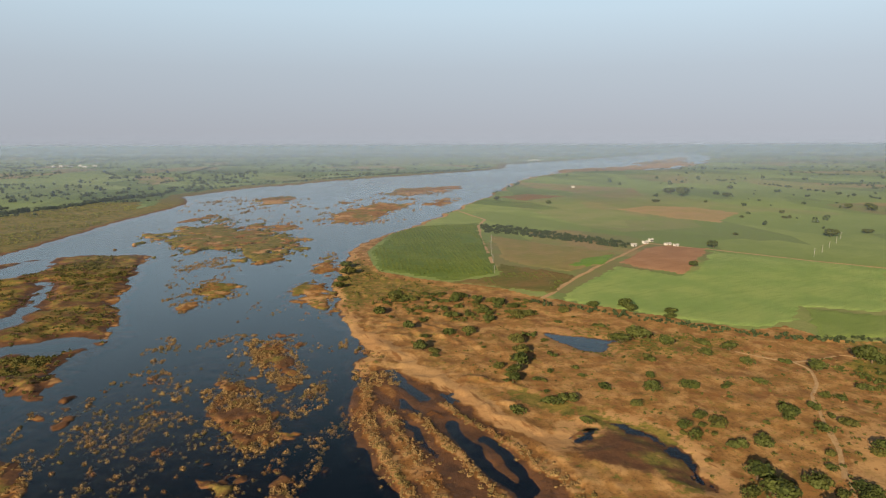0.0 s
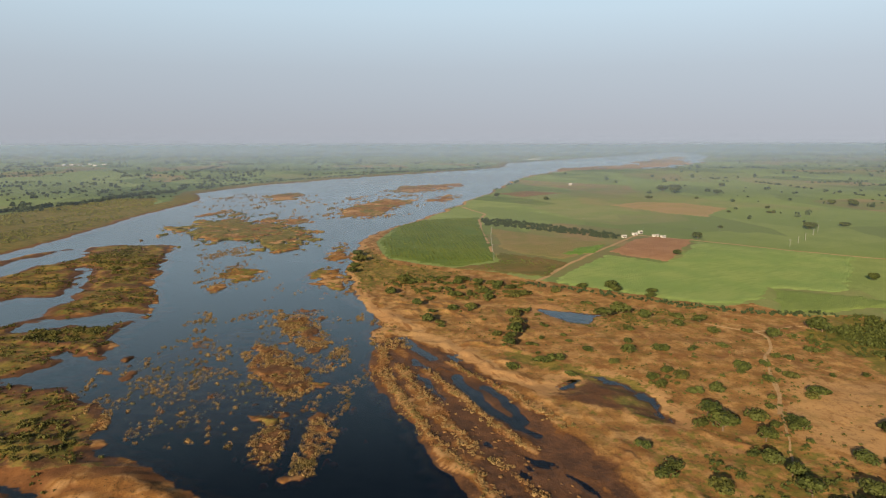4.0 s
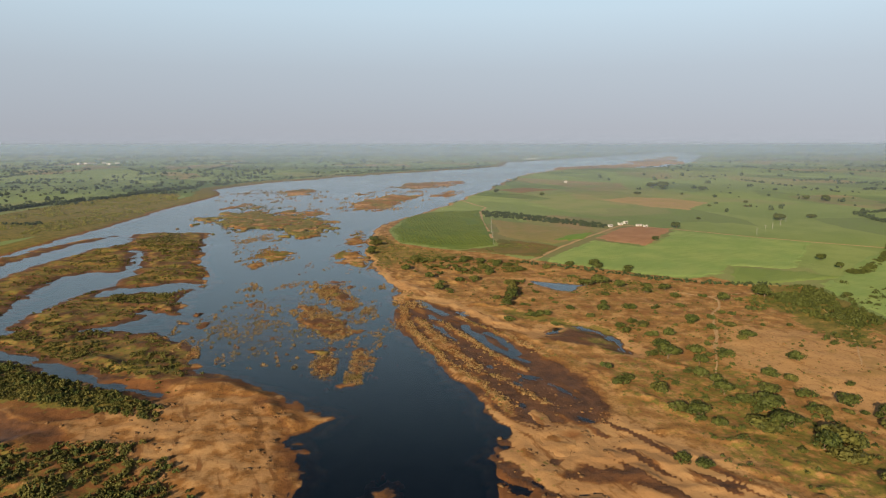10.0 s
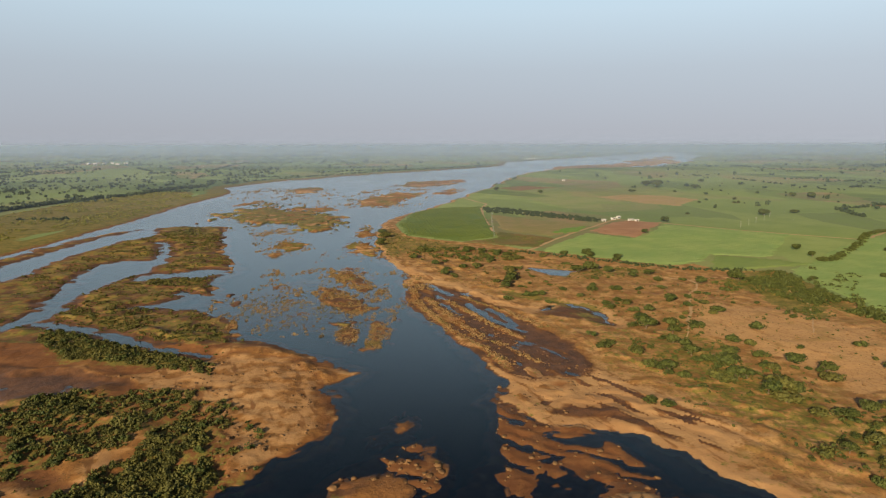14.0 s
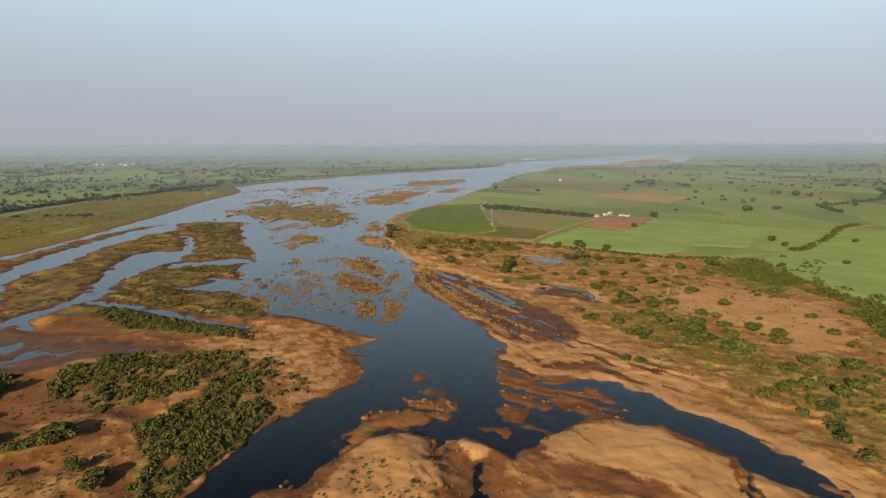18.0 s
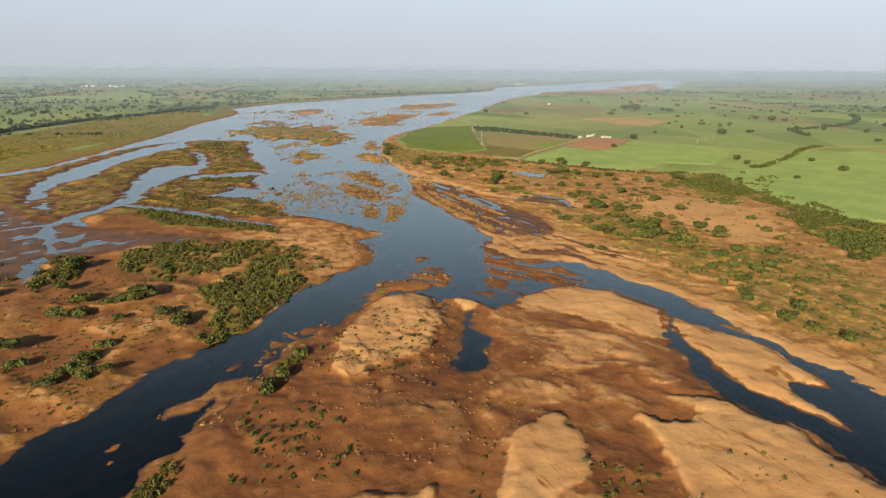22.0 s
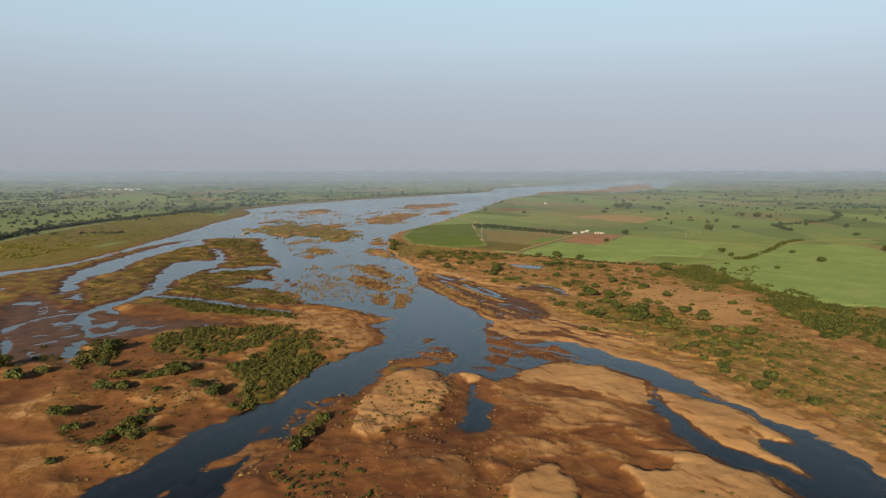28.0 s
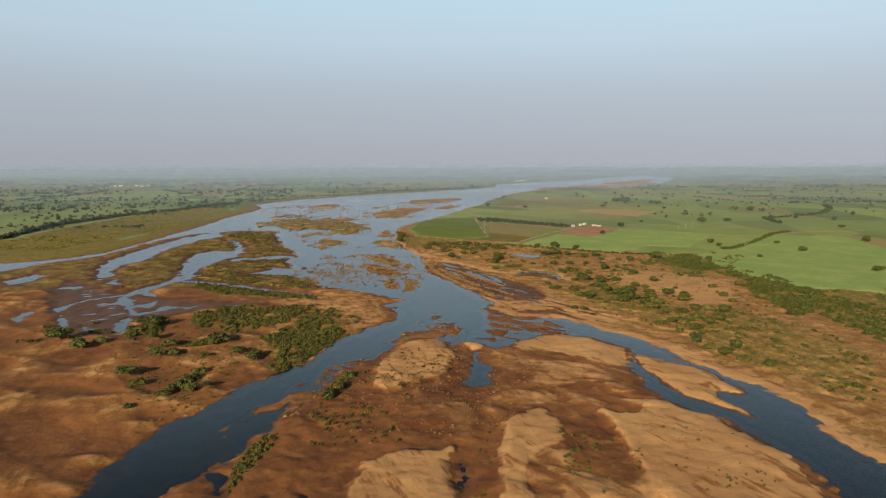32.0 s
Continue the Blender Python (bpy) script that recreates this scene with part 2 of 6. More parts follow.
    relief = m.math("ADD", m.math("MULTIPLY", middle, m.span(straw, 0.0, 1.0, 1.3, 0.5)), m.math("ADD", m.math("MULTIPLY", fine, m.span(sand, 0.25, 0.6, 0.7, 0.06)), m.math("MULTIPLY", grit, 0.05)))
    wetness = m.span(mud, 0.3, 0.9, 0.92, 0.55)
    return m.surface(colour, wetness, m.bump(relief, 0.42), gloss=0.2)


def water_material():
    """River water: see-through, green-brown, with small ripples."""
    m = Nodes("river_water")
    ripple = m.math("ADD", m.math("MULTIPLY", m.noise(2.2, 2, 0.5, stretch=(20, 2.2)), 0.35), m.math("MULTIPLY", m.noise(9, 3, 0.5), 1.6))
    normal = m.bump(ripple, 0.003, 0.08)
    fresnel = m.tree.nodes.new("ShaderNodeFresnel")
    fresnel.inputs["IOR"].default_value = 1.57
    m.put(fresnel.inputs["Normal"], normal)
    clear = m.tree.nodes.new("ShaderNodeBsdfTransparent")
    clear.inputs[0].default_value = (0.70, 0.72, 0.62, 1)
    gloss = m.tree.nodes.new("ShaderNodeBsdfGlossy")
    gloss.inputs["Color"].default_value, gloss.inputs["Roughness"].default_value = (1, 1, 1, 1), 0.18
    m.put(gloss.inputs["Normal"], normal)
    both = m.tree.nodes.new("ShaderNodeMixShader")
    m.put(both.inputs[0], fresnel.outputs[0])
    m.put(both.inputs[1], clear.outputs[0])
    m.put(both.inputs[2], gloss.outputs[0])
    m.tree.links.new(both.outputs[0], m.out.inputs[0])
    return m.material


def painted_haze_material(name, top, thickness):
    """Haze painted on an upright sheet: clear at the ground, densest midway, clear above. thickness: (height, cover)
    pairs.
    """
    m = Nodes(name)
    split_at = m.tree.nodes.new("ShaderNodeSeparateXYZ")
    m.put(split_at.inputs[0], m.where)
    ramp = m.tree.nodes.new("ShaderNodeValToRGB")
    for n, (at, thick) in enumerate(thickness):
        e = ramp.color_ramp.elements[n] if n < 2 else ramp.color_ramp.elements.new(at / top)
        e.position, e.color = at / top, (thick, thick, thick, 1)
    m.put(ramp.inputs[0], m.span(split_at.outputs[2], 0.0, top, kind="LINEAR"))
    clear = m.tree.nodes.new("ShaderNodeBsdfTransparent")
    haze_paint = m.tree.nodes.new("ShaderNodeBsdfDiffuse")
    haze_paint.inputs[0].default_value = (0.128, 0.182, 0.278, 1)
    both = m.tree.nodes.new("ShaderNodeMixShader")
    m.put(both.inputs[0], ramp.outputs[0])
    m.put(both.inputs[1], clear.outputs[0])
    m.put(both.inputs[2], haze_paint.outputs[0])
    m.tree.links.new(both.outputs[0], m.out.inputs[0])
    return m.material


def leaf_material(name, dark, light, island=True):
    m = Nodes(name)
    tone = m.mix(m.chance(island), dark, light)
    tone = m.mix(m.span(m.noise(4.5, 3, 0.6), 0.40, 0.62, 0.0, 0.75), tone, (light[0] * 1.08, light[1] * 1.02, light[2]))
    tone = m.mix(m.span(m.noise(2.6, 3, 0.6, seed=7), 0.50, 0.66, 0.0, 0.7), tone, dark)
    tone = m.mix(m.math("MULTIPLY", m.chance(False), 0.4), tone, (light[0] * 1.1, light[1] * 0.90, light[2]))
    return m.surface(tone, 0.75, gloss=0.25)


def plain_material(name, a, b, size, rough=0.9, depth=0.05, island=False):
    m = Nodes(name)
    grain = m.noise(size, 5, 0.6)
    tone = m.mix(m.span(grain, 0.35, 0.65), a, b)
    tone = m.mix(m.span(m.noise(size * 7, 4, 0.6, seed=4), 0.4, 0.7, 0, 0.5), tone, (a[0] * 0.75, a[1] * 0.75, a[2] * 0.75))
    if island:
        tone = m.mix(m.math("MULTIPLY", m.chance(True), 0.6), tone, (b[0] * 0.5, b[1] * 0.5, b[2] * 0.45))
    return m.surface(tone, rough, m.bump(grain, depth))


def field_material(name, a, b, c, row=2.2, turn=30.0):
    """A field of one crop: two greens in broad patches, a third in the rows."""
    m = Nodes(name)
    tone = m.mix(m.span(m.noise(30, 4, 0.55), 0.36, 0.66), a, b)
    tone = m.mix(m.span(m.noise(row, 4, 0.6, stretch=(turn, 6.0)), 0.45, 0.72, 0, 0.7), tone, c)
    tone = m.mix(m.span(m.noise(0.7, 4, 0.7), 0.52, 0.75, 0, 0.5), tone, (c[0] * 0.6, c[1] * 0.6, c[2] * 0.6))
    return m.surface(tone, 0.85, m.bump(m.noise(0.9, 4, 0.7), 0.4), gloss=0.15)


SOIL, WATER = soil_material(), water_material()
# Sheet tops fade where the camera's sight lines meet the ground's far end.
HAZE_SHEETS = [(off, painted_haze_material("painted_haze_sheet", 200, ((0, 0.0), (0.16 * low, 0.40 * most), (0.42 * low, 0.85 * most), (0.75 * low, most), (low, most), (high, 0.0))))
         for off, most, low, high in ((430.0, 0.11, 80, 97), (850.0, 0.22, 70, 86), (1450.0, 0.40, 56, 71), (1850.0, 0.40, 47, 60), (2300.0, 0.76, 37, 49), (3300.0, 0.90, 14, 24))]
BUSH_GREEN = leaf_material("acacia_leaves", (0.016, 0.028, 0.006), (0.062, 0.080, 0.016))
OLIVE_GREEN = leaf_material("scrub_leaves", (0.020, 0.030, 0.007), (0.088, 0.094, 0.020))
TERRACE_GREEN = leaf_material("terrace_reeds", (0.085, 0.100, 0.020), (0.190, 0.190, 0.040))
FAR_GREEN = leaf_material("far_tree_leaves", (0.016, 0.030, 0.012), (0.042, 0.062, 0.022))
ROCK = plain_material("tan_river_rock", (0.095, 0.050, 0.022), (0.20, 0.112, 0.046), 0.8, island=True)
BARK = plain_material("grey_brown_bark", (0.10, 0.07, 0.045), (0.17, 0.12, 0.08), 0.2)
def tussock_material():
    """Dry reed tussocks, tan in some stretches and olive in others."""
    m = Nodes("reed_tussocks")
    tone = m.mix(m.chance(True), (0.125, 0.078, 0.034), (0.270, 0.180, 0.078))
    tone = m.mix(m.span(m.noise(12, 3, 0.6, seed=6), 0.52, 0.64, 0, 0.7), tone, (0.105, 0.090, 0.026))
    tone = m.mix(m.span(m.noise(17, 3, 0.6, seed=16), 0.54, 0.64, 0, 0.7), tone, (0.170, 0.075, 0.032))
    return m.surface(tone, 0.9, gloss=0.15)


TUSSOCK = tussock_material()
REED = plain_material("dry_reeds_on_mud", (0.15, 0.080, 0.032), (0.29, 0.170, 0.075), 0.6, island=True)
TRACK_DIRT = plain_material("packed_dirt", (0.34, 0.22, 0.11), (0.43, 0.29, 0.155), 1.5)
WHITEWASH = plain_material("whitewashed_plaster", (0.50, 0.49, 0.46), (0.62, 0.60, 0.57), 0.8)
TIN_ROOF = plain_material("weathered_roof_sheet", (0.42, 0.40, 0.38), (0.55, 0.53, 0.50), 0.5, rough=0.6)
DARK_WOOD = plain_material("dark_painted_wood", (0.06, 0.05, 0.045), (0.10, 0.08, 0.07), 0.3)
PANE = plain_material("dark_window_pane", (0.03, 0.035, 0.04), (0.05, 0.055, 0.06), 0.4, rough=0.2, depth=0.0)
CONCRETE = plain_material("pale_concrete", (0.26, 0.25, 0.23), (0.33, 0.32, 0.30), 0.3)

# ---- the plan: outlines and places in metres ----
EAST = [(4600, 3900), (1100, 3900), (999, 2327), (761, 1835), (586, 1602), (445, 1563), (290, 1485), (204, 1360), (128, 1163), (76, 970), (36, 857), (12, 784), (-9, 717), (-37, 633), (-66, 576), (-79, 526), (-80, 468), (-72, 405), (-63, 350), (-54, 317), (-40, 288), (-32, 232), (-24, 186), (-12, 163), (-2, 132), (7, 105), (13, 88), (8, 71), (17, 59), (29, 52), (46, 47), (60, 36), (68, 24), (77, 10), (85, -2), (93, -17), (100, -37), (106, -53), (109, -64), (114, -72), (116, -87), (119, -141), (200, -175), (330, -330), (500, -800), (800, -1600), (4600, -1600)]
NORTHWEST = [(-4600, 3900), (-4600, -100), (-1200, 130), (-536, 222), (-434, 254), (-398, 272), (-373, 318), (-363, 399), (-361, 530), (-364, 679), (-357, 851), (-397, 965), (-341, 1096), (-245, 1213), (-127, 1356), (22, 1476), (157, 1644), (192, 1832), (400, 2059), (667, 2348), (1019, 2731), (1400, 3086), (1400, 3900)]
WEST = [(-1200, 60), (-517, 200), (-406, 213), (-394, 246), (-380, 266), (-368, 292), (-364, 328), (-357, 375), (-350, 426), (-334, 467), (-310, 486), (-271, 508), (-239, 493), (-203, 378), (-173, 312), (-163, 290), (-164, 246), (-145, 204), (-130, 176), (-111, 143), (-94, 132), (-79, 122), (-64, 111), (-48, 96), (-61, 88), (-53, 58), (-53, 38), (-64, 28), (-66, 16), (-75, 12), (-84, -13), (-91, -36), (-103, -51), (-107, -65), (-112, -74), (-115, -86), (-118, -97), (-123, -101), (-126, -110), (-128, -117), (-132, -134), (-132, -150), (-133, -157), (-200, -215), (-420, -420), (-800, -900), (-1600, -1600), (-4600, -1600), (-4600, -200)]
SOUTH = [(-53, -20), (-46, -6), (-37, 2), (-20, -2), (-15, -18), (-12, -6), (-7, 0), (-2, -11), (3, -19), (11, -13), (22, 0), (39, 11), (57, 5), (66, -6), (73, -21), (73, -36), (65, -53), (63, -69), (65, -82), (70, -92), (75, -101), (81, -107), (94, -132), (95, -142), (95, -153), (93, -161), (110, -210), (190, -320), (330, -600), (500, -1100), (600, -1600), (-1300, -1600), (-700, -900), (-330, -430), (-140, -215), (-105, -157), (-100, -145), (-93, -129), (-88, -112), (-90, -107), (-86, -99), (-83, -93), (-79, -84), (-78, -77), (-74, -71), (-72, -65), (-70, -53), (-66, -44), (-60, -36)]
DUNE = [(75, -27), (85, -36), (96, -45), (103, -58), (106, -70), (105, -81), (99, -79), (93, -76), (93, -85), (95, -93), (96, -104), (89, -95), (83, -88), (77, -83), (75, -73), (72, -66), (71, -54), (73, -41)]
CENTRE_ISLE = [(-262, 541), (-275, 634), (-250, 660), (-198, 648), (-128, 590), (-131, 540), (-136, 486), (-160, 488), (-192, 527), (-219, 512)]
ISLE_A = [(-161, 388), (-158, 409), (-134, 398), (-133, 369), (-142, 362)]
ISLE_B = [(-154, 348), (-153, 363), (-144, 351), (-145, 336)]
FAR_BAR_A = [(-159, 744), (-134, 798), (-98, 874), (-42, 859), (-59, 768), (-79, 695), (-99, 662), (-125, 705)]
FAR_BAR_B = [(-110, 983), (-63, 1088), (6, 1119), (20, 1035), (-56, 964)]
FAR_BAR_C = [(-38, 845), (5, 930), (25, 892), (-14, 819)]
FAR_BAR_D = [(-283, 690), (-273, 742), (-216, 698), (-232, 660)]
FAR_BAR_E = [(-190, 651), (-161, 667), (-147, 639), (-176, 632)]
FAR_BAR_F = [(-286, 930), (-245, 953), (-199, 920), (-239, 863)]
FAR_BAR_G = [(533, 1816), (691, 2043), (745, 1967), (635, 1781)]
FAR_SAND = [(218, 1369), (312, 1601), (504, 1716), (700, 2050), (861, 2304), (735, 1789), (526, 1592), (380, 1500)]
FAR_BAR_H = [(-178, 875), (-145, 918), (-114, 874), (-140, 835)]
REED_A = [(-93, 373), (-96, 400), (-88, 418), (-66, 362), (-60, 336), (-69, 342), (-78, 349)]
REED_B = [(-93, 432), (-99, 496), (-92, 513), (-79, 458), (-77, 421)]
ISLET_A = [(-87, 279), (-82, 290), (-69, 266), (-58, 248), (-61, 234), (-73, 248)]
ISLET_B = [(-87, 222), (-86, 237), (-77, 227), (-62, 203), (-54, 190), (-62, 182), (-74, 199), (-80, 203)]
ISLET_C = [(-67, 158), (-61, 158), (-54, 147), (-54, 134), (-61, 140)]
ISLET_D = [(-49, 140), (-48, 164), (-43, 155), (-41, 134), (-45, 126)]
ISLET_E = [(-143, 220), (-139, 222), (-133, 203), (-136, 205)]
SPUR = [(-51, -5), (-46, 5), (-38, 16), (-29, 22), (-21, 9), (-27, 3), (-39, 3), (-46, -11)]
MID_BAR = [(-100, -102), (-98, -92), (-92, -87), (-88, -80), (-85, -65), (-82, -59), (-85, -74), (-85, -84), (-88, -92), (-94, -97)]
MUD_BAR = [(-86, -86), (-86, -74), (-79, -71), (-73, -76), (-76, -83), (-79, -90), (-86, -99), (-86, -93)]
CHANNEL_A = [(-302, 171), (-326, 222), (-338, 269), (-344, 310), (-340, 347), (-336, 383), (-335, 426), (-323, 472), (-312, 507), (-289, 436), (-308, 418), (-310, 383), (-314, 348), (-312, 316), (-307, 282), (-308, 262), (-313, 238), (-309, 212), (-296, 183)]
PUDDLE_A = [(-290, 171), (-283, 174), (-263, 138), (-284, 158)]
CHANNEL_B = [(-272, 411), (-257, 399), (-238, 359), (-226, 317), (-226, 283), (-233, 258), (-235, 230), (-229, 193), (-226, 171), (-230, 160), (-237, 141), (-241, 128), (-243, 114), (-245, 109), (-254, 114), (-250, 138), (-244, 161), (-240, 177), (-245, 201), (-257, 241), (-269, 283), (-271, 311), (-260, 326), (-239, 326), (-246, 359)]
CHANNEL_C = [(-232, 167), (-220, 167), (-192, 155), (-167, 140), (-138, 126), (-116, 117), (-114, 113), (-136, 120), (-163, 132), (-187, 146), (-215, 159), (-226, 159)]
CHANNEL_D = [(-253, 109), (-249, 116), (-239, 102), (-230, 84), (-212, 56), (-218, 58), (-240, 90)]
CHANNEL_E = [(-226, 275), (-200, 286), (-185, 300), (-162, 292), (-177, 273), (-203, 265), (-220, 260)]
CHANNEL_F = [(-182, 192), (-177, 213), (-164, 226), (-151, 218), (-127, 179), (-138, 176), (-155, 196), (-166, 192)]
CHANNEL_G = [(-246, 125), (-249, 139), (-231, 117), (-225, 109), (-235, 114)]
PUDDLE_B = [(-215, 27), (-218, 44), (-215, 51), (-205, 27), (-204, 14)]
PUDDLE_C = [(-229, 84), (-220, 96), (-213, 87), (-214, 73)]
PUDDLE_D = [(-258, 48), (-260, 57), (-241, 31), (-241, 22)]
PUDDLE_E = [(-289, 52), (-291, 77), (-283, 65), (-279, 42)]
PUDDLE_F = [(-277, 72), (-272, 93), (-269, 98), (-268, 69)]
PUDDLE_G = [(-372, 163), (-368, 199), (-356, 191), (-355, 151)]
PUDDLE_H = [(-219, 34), (-218, 47), (-205, 24), (-207, 18)]
POND = [(49, 300), (61, 297), (73, 292), (82, 287), (74, 270), (67, 275), (58, 282), (51, 289)]
SLOUGH_A = [(40, 188), (47, 196), (53, 197), (49, 189), (42, 186)]
SLOUGH_B = [(57, 203), (63, 203), (70, 193), (75, 182), (76, 170), (77, 160), (74, 163), (73, 172), (72, 182), (66, 190), (60, 194)]
POOL = [(-8, -20), (-3, -17), (-3, -37), (1, -45), (-2, -62), (-9, -72), (-13, -67), (-10, -52), (-9, -39)]
POOL_B = [(34, 84), (25, 79), (25, 67), (31, 71)]
POOL_C = [(-20, -136), (-16, -136), (-14, -147), (-18, -152)]
SLUICE = [(-93, -158), (-96, -142), (-91, -146), (-88, -158)]
SCRUB = [(-109, 526), (-80, 496), (-56, 453), (-41, 427), (-17, 404), (17, 392), (59, 361), (66, 352), (99, 334), (123, 314), (156, 297), (177, 304), (179, 283), (227, 276), (223, 217), (228, 170), (237, 133), (253, 110), (307, 120), (420, 30), (700, -300), (1200, -1600), (-160, -1600), (-160, 480)]
FIELD_PLANTATION = [(-46, 442), (-60, 508), (-47, 612), (-23, 648), (38, 667), (35, 607), (38, 524), (38, 426), (6, 407), (-17, 420)]
FIELD_BRUSH = [(43, 460), (68, 440), (91, 422), (70, 374), (42, 385), (6, 401), (39, 423)]
FIELD_FALLOW = [(44, 587), (88, 545), (141, 498), (116, 455), (91, 433), (69, 448), (47, 472)]
FIELD_PLOT = [(92, 454), (119, 484), (138, 493), (125, 463), (106, 448)]
WOODLOT = [(39, 659), (68, 643), (118, 596), (167, 546), (154, 520), (110, 556), (63, 593), (38, 604)]
FIELD_TILLED = [(133, 459), (171, 522), (194, 532), (224, 519), (179, 437), (166, 423)]
FIELD_MAIN = [(69, 358), (95, 400), (131, 451), (164, 418), (183, 439), (223, 506), (269, 472), (319, 437), (243, 329), (204, 342), (185, 315), (160, 304), (126, 321), (100, 338)]
FIELD_LOWER = [(204, 338), (240, 325), (264, 305), (214, 288), (182, 288)]
FIELD_STRAW = [(218, 779), (273, 819), (325, 800), (357, 744), (297, 667), (265, 698)]
FIELD_RUST = [(81, 928), (130, 977), (185, 942), (117, 883)]
FIELD_EAST = [(229, 228), (235, 281), (377, 419), (469, 421), (446, 292), (294, 104), (260, 119), (243, 142), (233, 179)]
SAND_E1 = [(22, 103), (36, 97), (53, 69), (64, 49), (47, 51), (31, 61), (22, 74)]
SAND_E2 = [(-40, 288), (-23, 260), (-6, 242), (14, 224), (31, 192), (22, 196), (8, 221), (-10, 235), (-23, 250)]
BARE_E = [(133, 206), (176, 187), (207, 145), (185, 91), (142, 69), (137, 110), (112, 152)]
GREEN_E = [(75, 137), (115, 161), (127, 103), (137, 59), (152, 32), (160, 9), (138, -11), (114, 9), (95, 40), (75, 69)]
BELT_E = [(185, 294), (227, 276), (223, 217), (228, 170), (253, 110), (199, 32), (198, 104), (219, 161), (188, 217)]
GREEN_W1 = [(-216, 158), (-179, 140), (-137, 121), (-109, 102), (-106, 90), (-142, 102), (-177, 108), (-209, 135)]
GREEN_W2 = [(-221, 184), (-223, 223), (-194, 203), (-159, 194), (-126, 162), (-113, 136), (-136, 128), (-186, 158)]
GREEN_W3 = [(-234, 250), (-214, 270), (-173, 276), (-169, 246), (-206, 234)]
GREEN_W4 = [(-293, 458), (-263, 483), (-230, 459), (-215, 408), (-235, 377), (-262, 407)]
SCRUB_W1 = [(-104, 58), (-89, 40), (-76, 14), (-82, -5), (-89, -22), (-98, -36), (-106, -43), (-106, -17), (-105, 9), (-111, 40)]
SCRUB_W2 = [(-181, 49), (-173, 68), (-156, 79), (-133, 73), (-115, 63), (-111, 32), (-122, 24), (-138, 32), (-134, 9), (-151, 24), (-164, 24)]
SCRUB_W3 = [(-202, 31), (-203, 58), (-190, 49), (-180, 16), (-189, 9), (-184, -11), (-199, 9)]
MUD_W = [(-317, 127), (-332, 192), (-277, 142), (-227, 108), (-165, 102), (-136, 84), (-161, 68), (-183, 53), (-209, 49), (-211, 9), (-246, 23)]
SAND_W = [(-167, 92), (-133, 96), (-106, 122), (-63, 102), (-53, 40), (-64, 24), (-75, 14), (-90, 44), (-110, 68), (-136, 84)]
TERRACE_NW = [(-440, 312), (-520, 330), (-540, 500), (-530, 690), (-511, 762), (-498, 828), (-477, 867), (-425, 880), (-390, 785), (-372, 673), (-370, 590), (-392, 500)]
SAND_S1 = [(-4, -126), (1, -108), (12, -97), (18, -96), (20, -106), (17, -122), (8, -135), (2, -149), (3, -165), (-7, -178), (-7, -152)]
SAND_S2 = [(39, -98), (54, -102), (60, -89), (69, -93), (80, -107), (91, -132), (90, -151), (84, -172), (45, -179), (40, -150), (39, -123), (38, -109)]
VEG_S1 = [(-74, -73), (-71, -61), (-64, -53), (-60, -59), (-64, -67), (-71, -75)]
VEG_S2 = [(-91, -151), (-91, -129), (-87, -114), (-80, -119), (-82, -133), (-85, -148), (-87, -158)]
MUD_E = [(-9, 194), (9, 164), (33, 144), (49, 134), (52, 108), (59, 85), (44, 96), (27, 108), (15, 126), (3, 155)]
MUD_S2 = [(22, -68), (26, -75), (29, -88), (34, -94), (39, -97), (36, -108), (31, -103), (26, -91), (23, -78)]
MUD_S3 = [(33, -17), (51, -36), (67, -51), (75, -84), (64, -82), (52, -66), (38, -45)]
MUD_S4 = [(-73, -74), (-50, -73), (-32, -83), (-21, -65), (-15, -28), (-49, -17), (-62, -48)]
SHOAL_A = [(8, 74), (28, 59), (41, 24), (27, 2), (10, -20), (-4, -17), (-12, 9), (2, 32)]
SHOAL_B = [(-87, 134), (-70, 119), (-47, 106), (-47, 87), (-58, 87), (-53, 62), (-67, 62), (-77, 102)]
SHOAL_C = [(-54, -17), (-40, 9), (-22, 32), (-12, 24), (-15, -11), (-36, -5), (-54, -44)]
SHOAL_D = [(-119, -130), (-112, -120), (-102, -98), (-85, -65), (-79, -73), (-86, -98), (-96, -125), (-104, -134)]
SHOAL_E = [(71, -34), (69, -66), (75, -84), (84, -99), (90, -110), (90, -105), (82, -90), (73, -77), (71, -49)]
SHOAL_F = [(-174, 230), (-151, 236), (-89, 201), (-48, 168), (-46, 152), (-120, 152)]
BAR_EAST = [(-30, 223), (-14, 214), (9, 164), (27, 134), (49, 119), (57, 87), (43, 68), (22, 90), (11, 102), (-8, 158)]
FINGER_D = [(-19, 24), (-16, 35), (-12, 23), (-16, 17)]
FINGER_E = [(-31, 41), (-25, 61), (-22, 52), (-25, 45), (-30, 38)]
FINGER_F = [(4, 15), (7, 18), (7, 8), (4, 5)]
FINGER_G = [(20, 97), (27, 109), (32, 87), (39, 77), (28, 69), (21, 76)]
MUD_MARSH = [(40, 196), (51, 204), (63, 198), (72, 191), (78, 168), (78, 158), (68, 161), (59, 167), (43, 173), (36, 184)]
SCRUB_W4 = [(-175, 48), (-166, 72), (-135, 78), (-105, 78), (-89, 65), (-72, 42), (-63, 14), (-68, -11), (-77, -20), (-95, -14), (-95, 7), (-87, 23), (-113, 42), (-121, 23), (-140, 15), (-159, 24)]
GREEN_E2 = [(-76, 501), (-33, 420), (13, 389), (-8, 362), (-35, 362), (-51, 328), (-37, 290), (-55, 317), (-72, 405)]
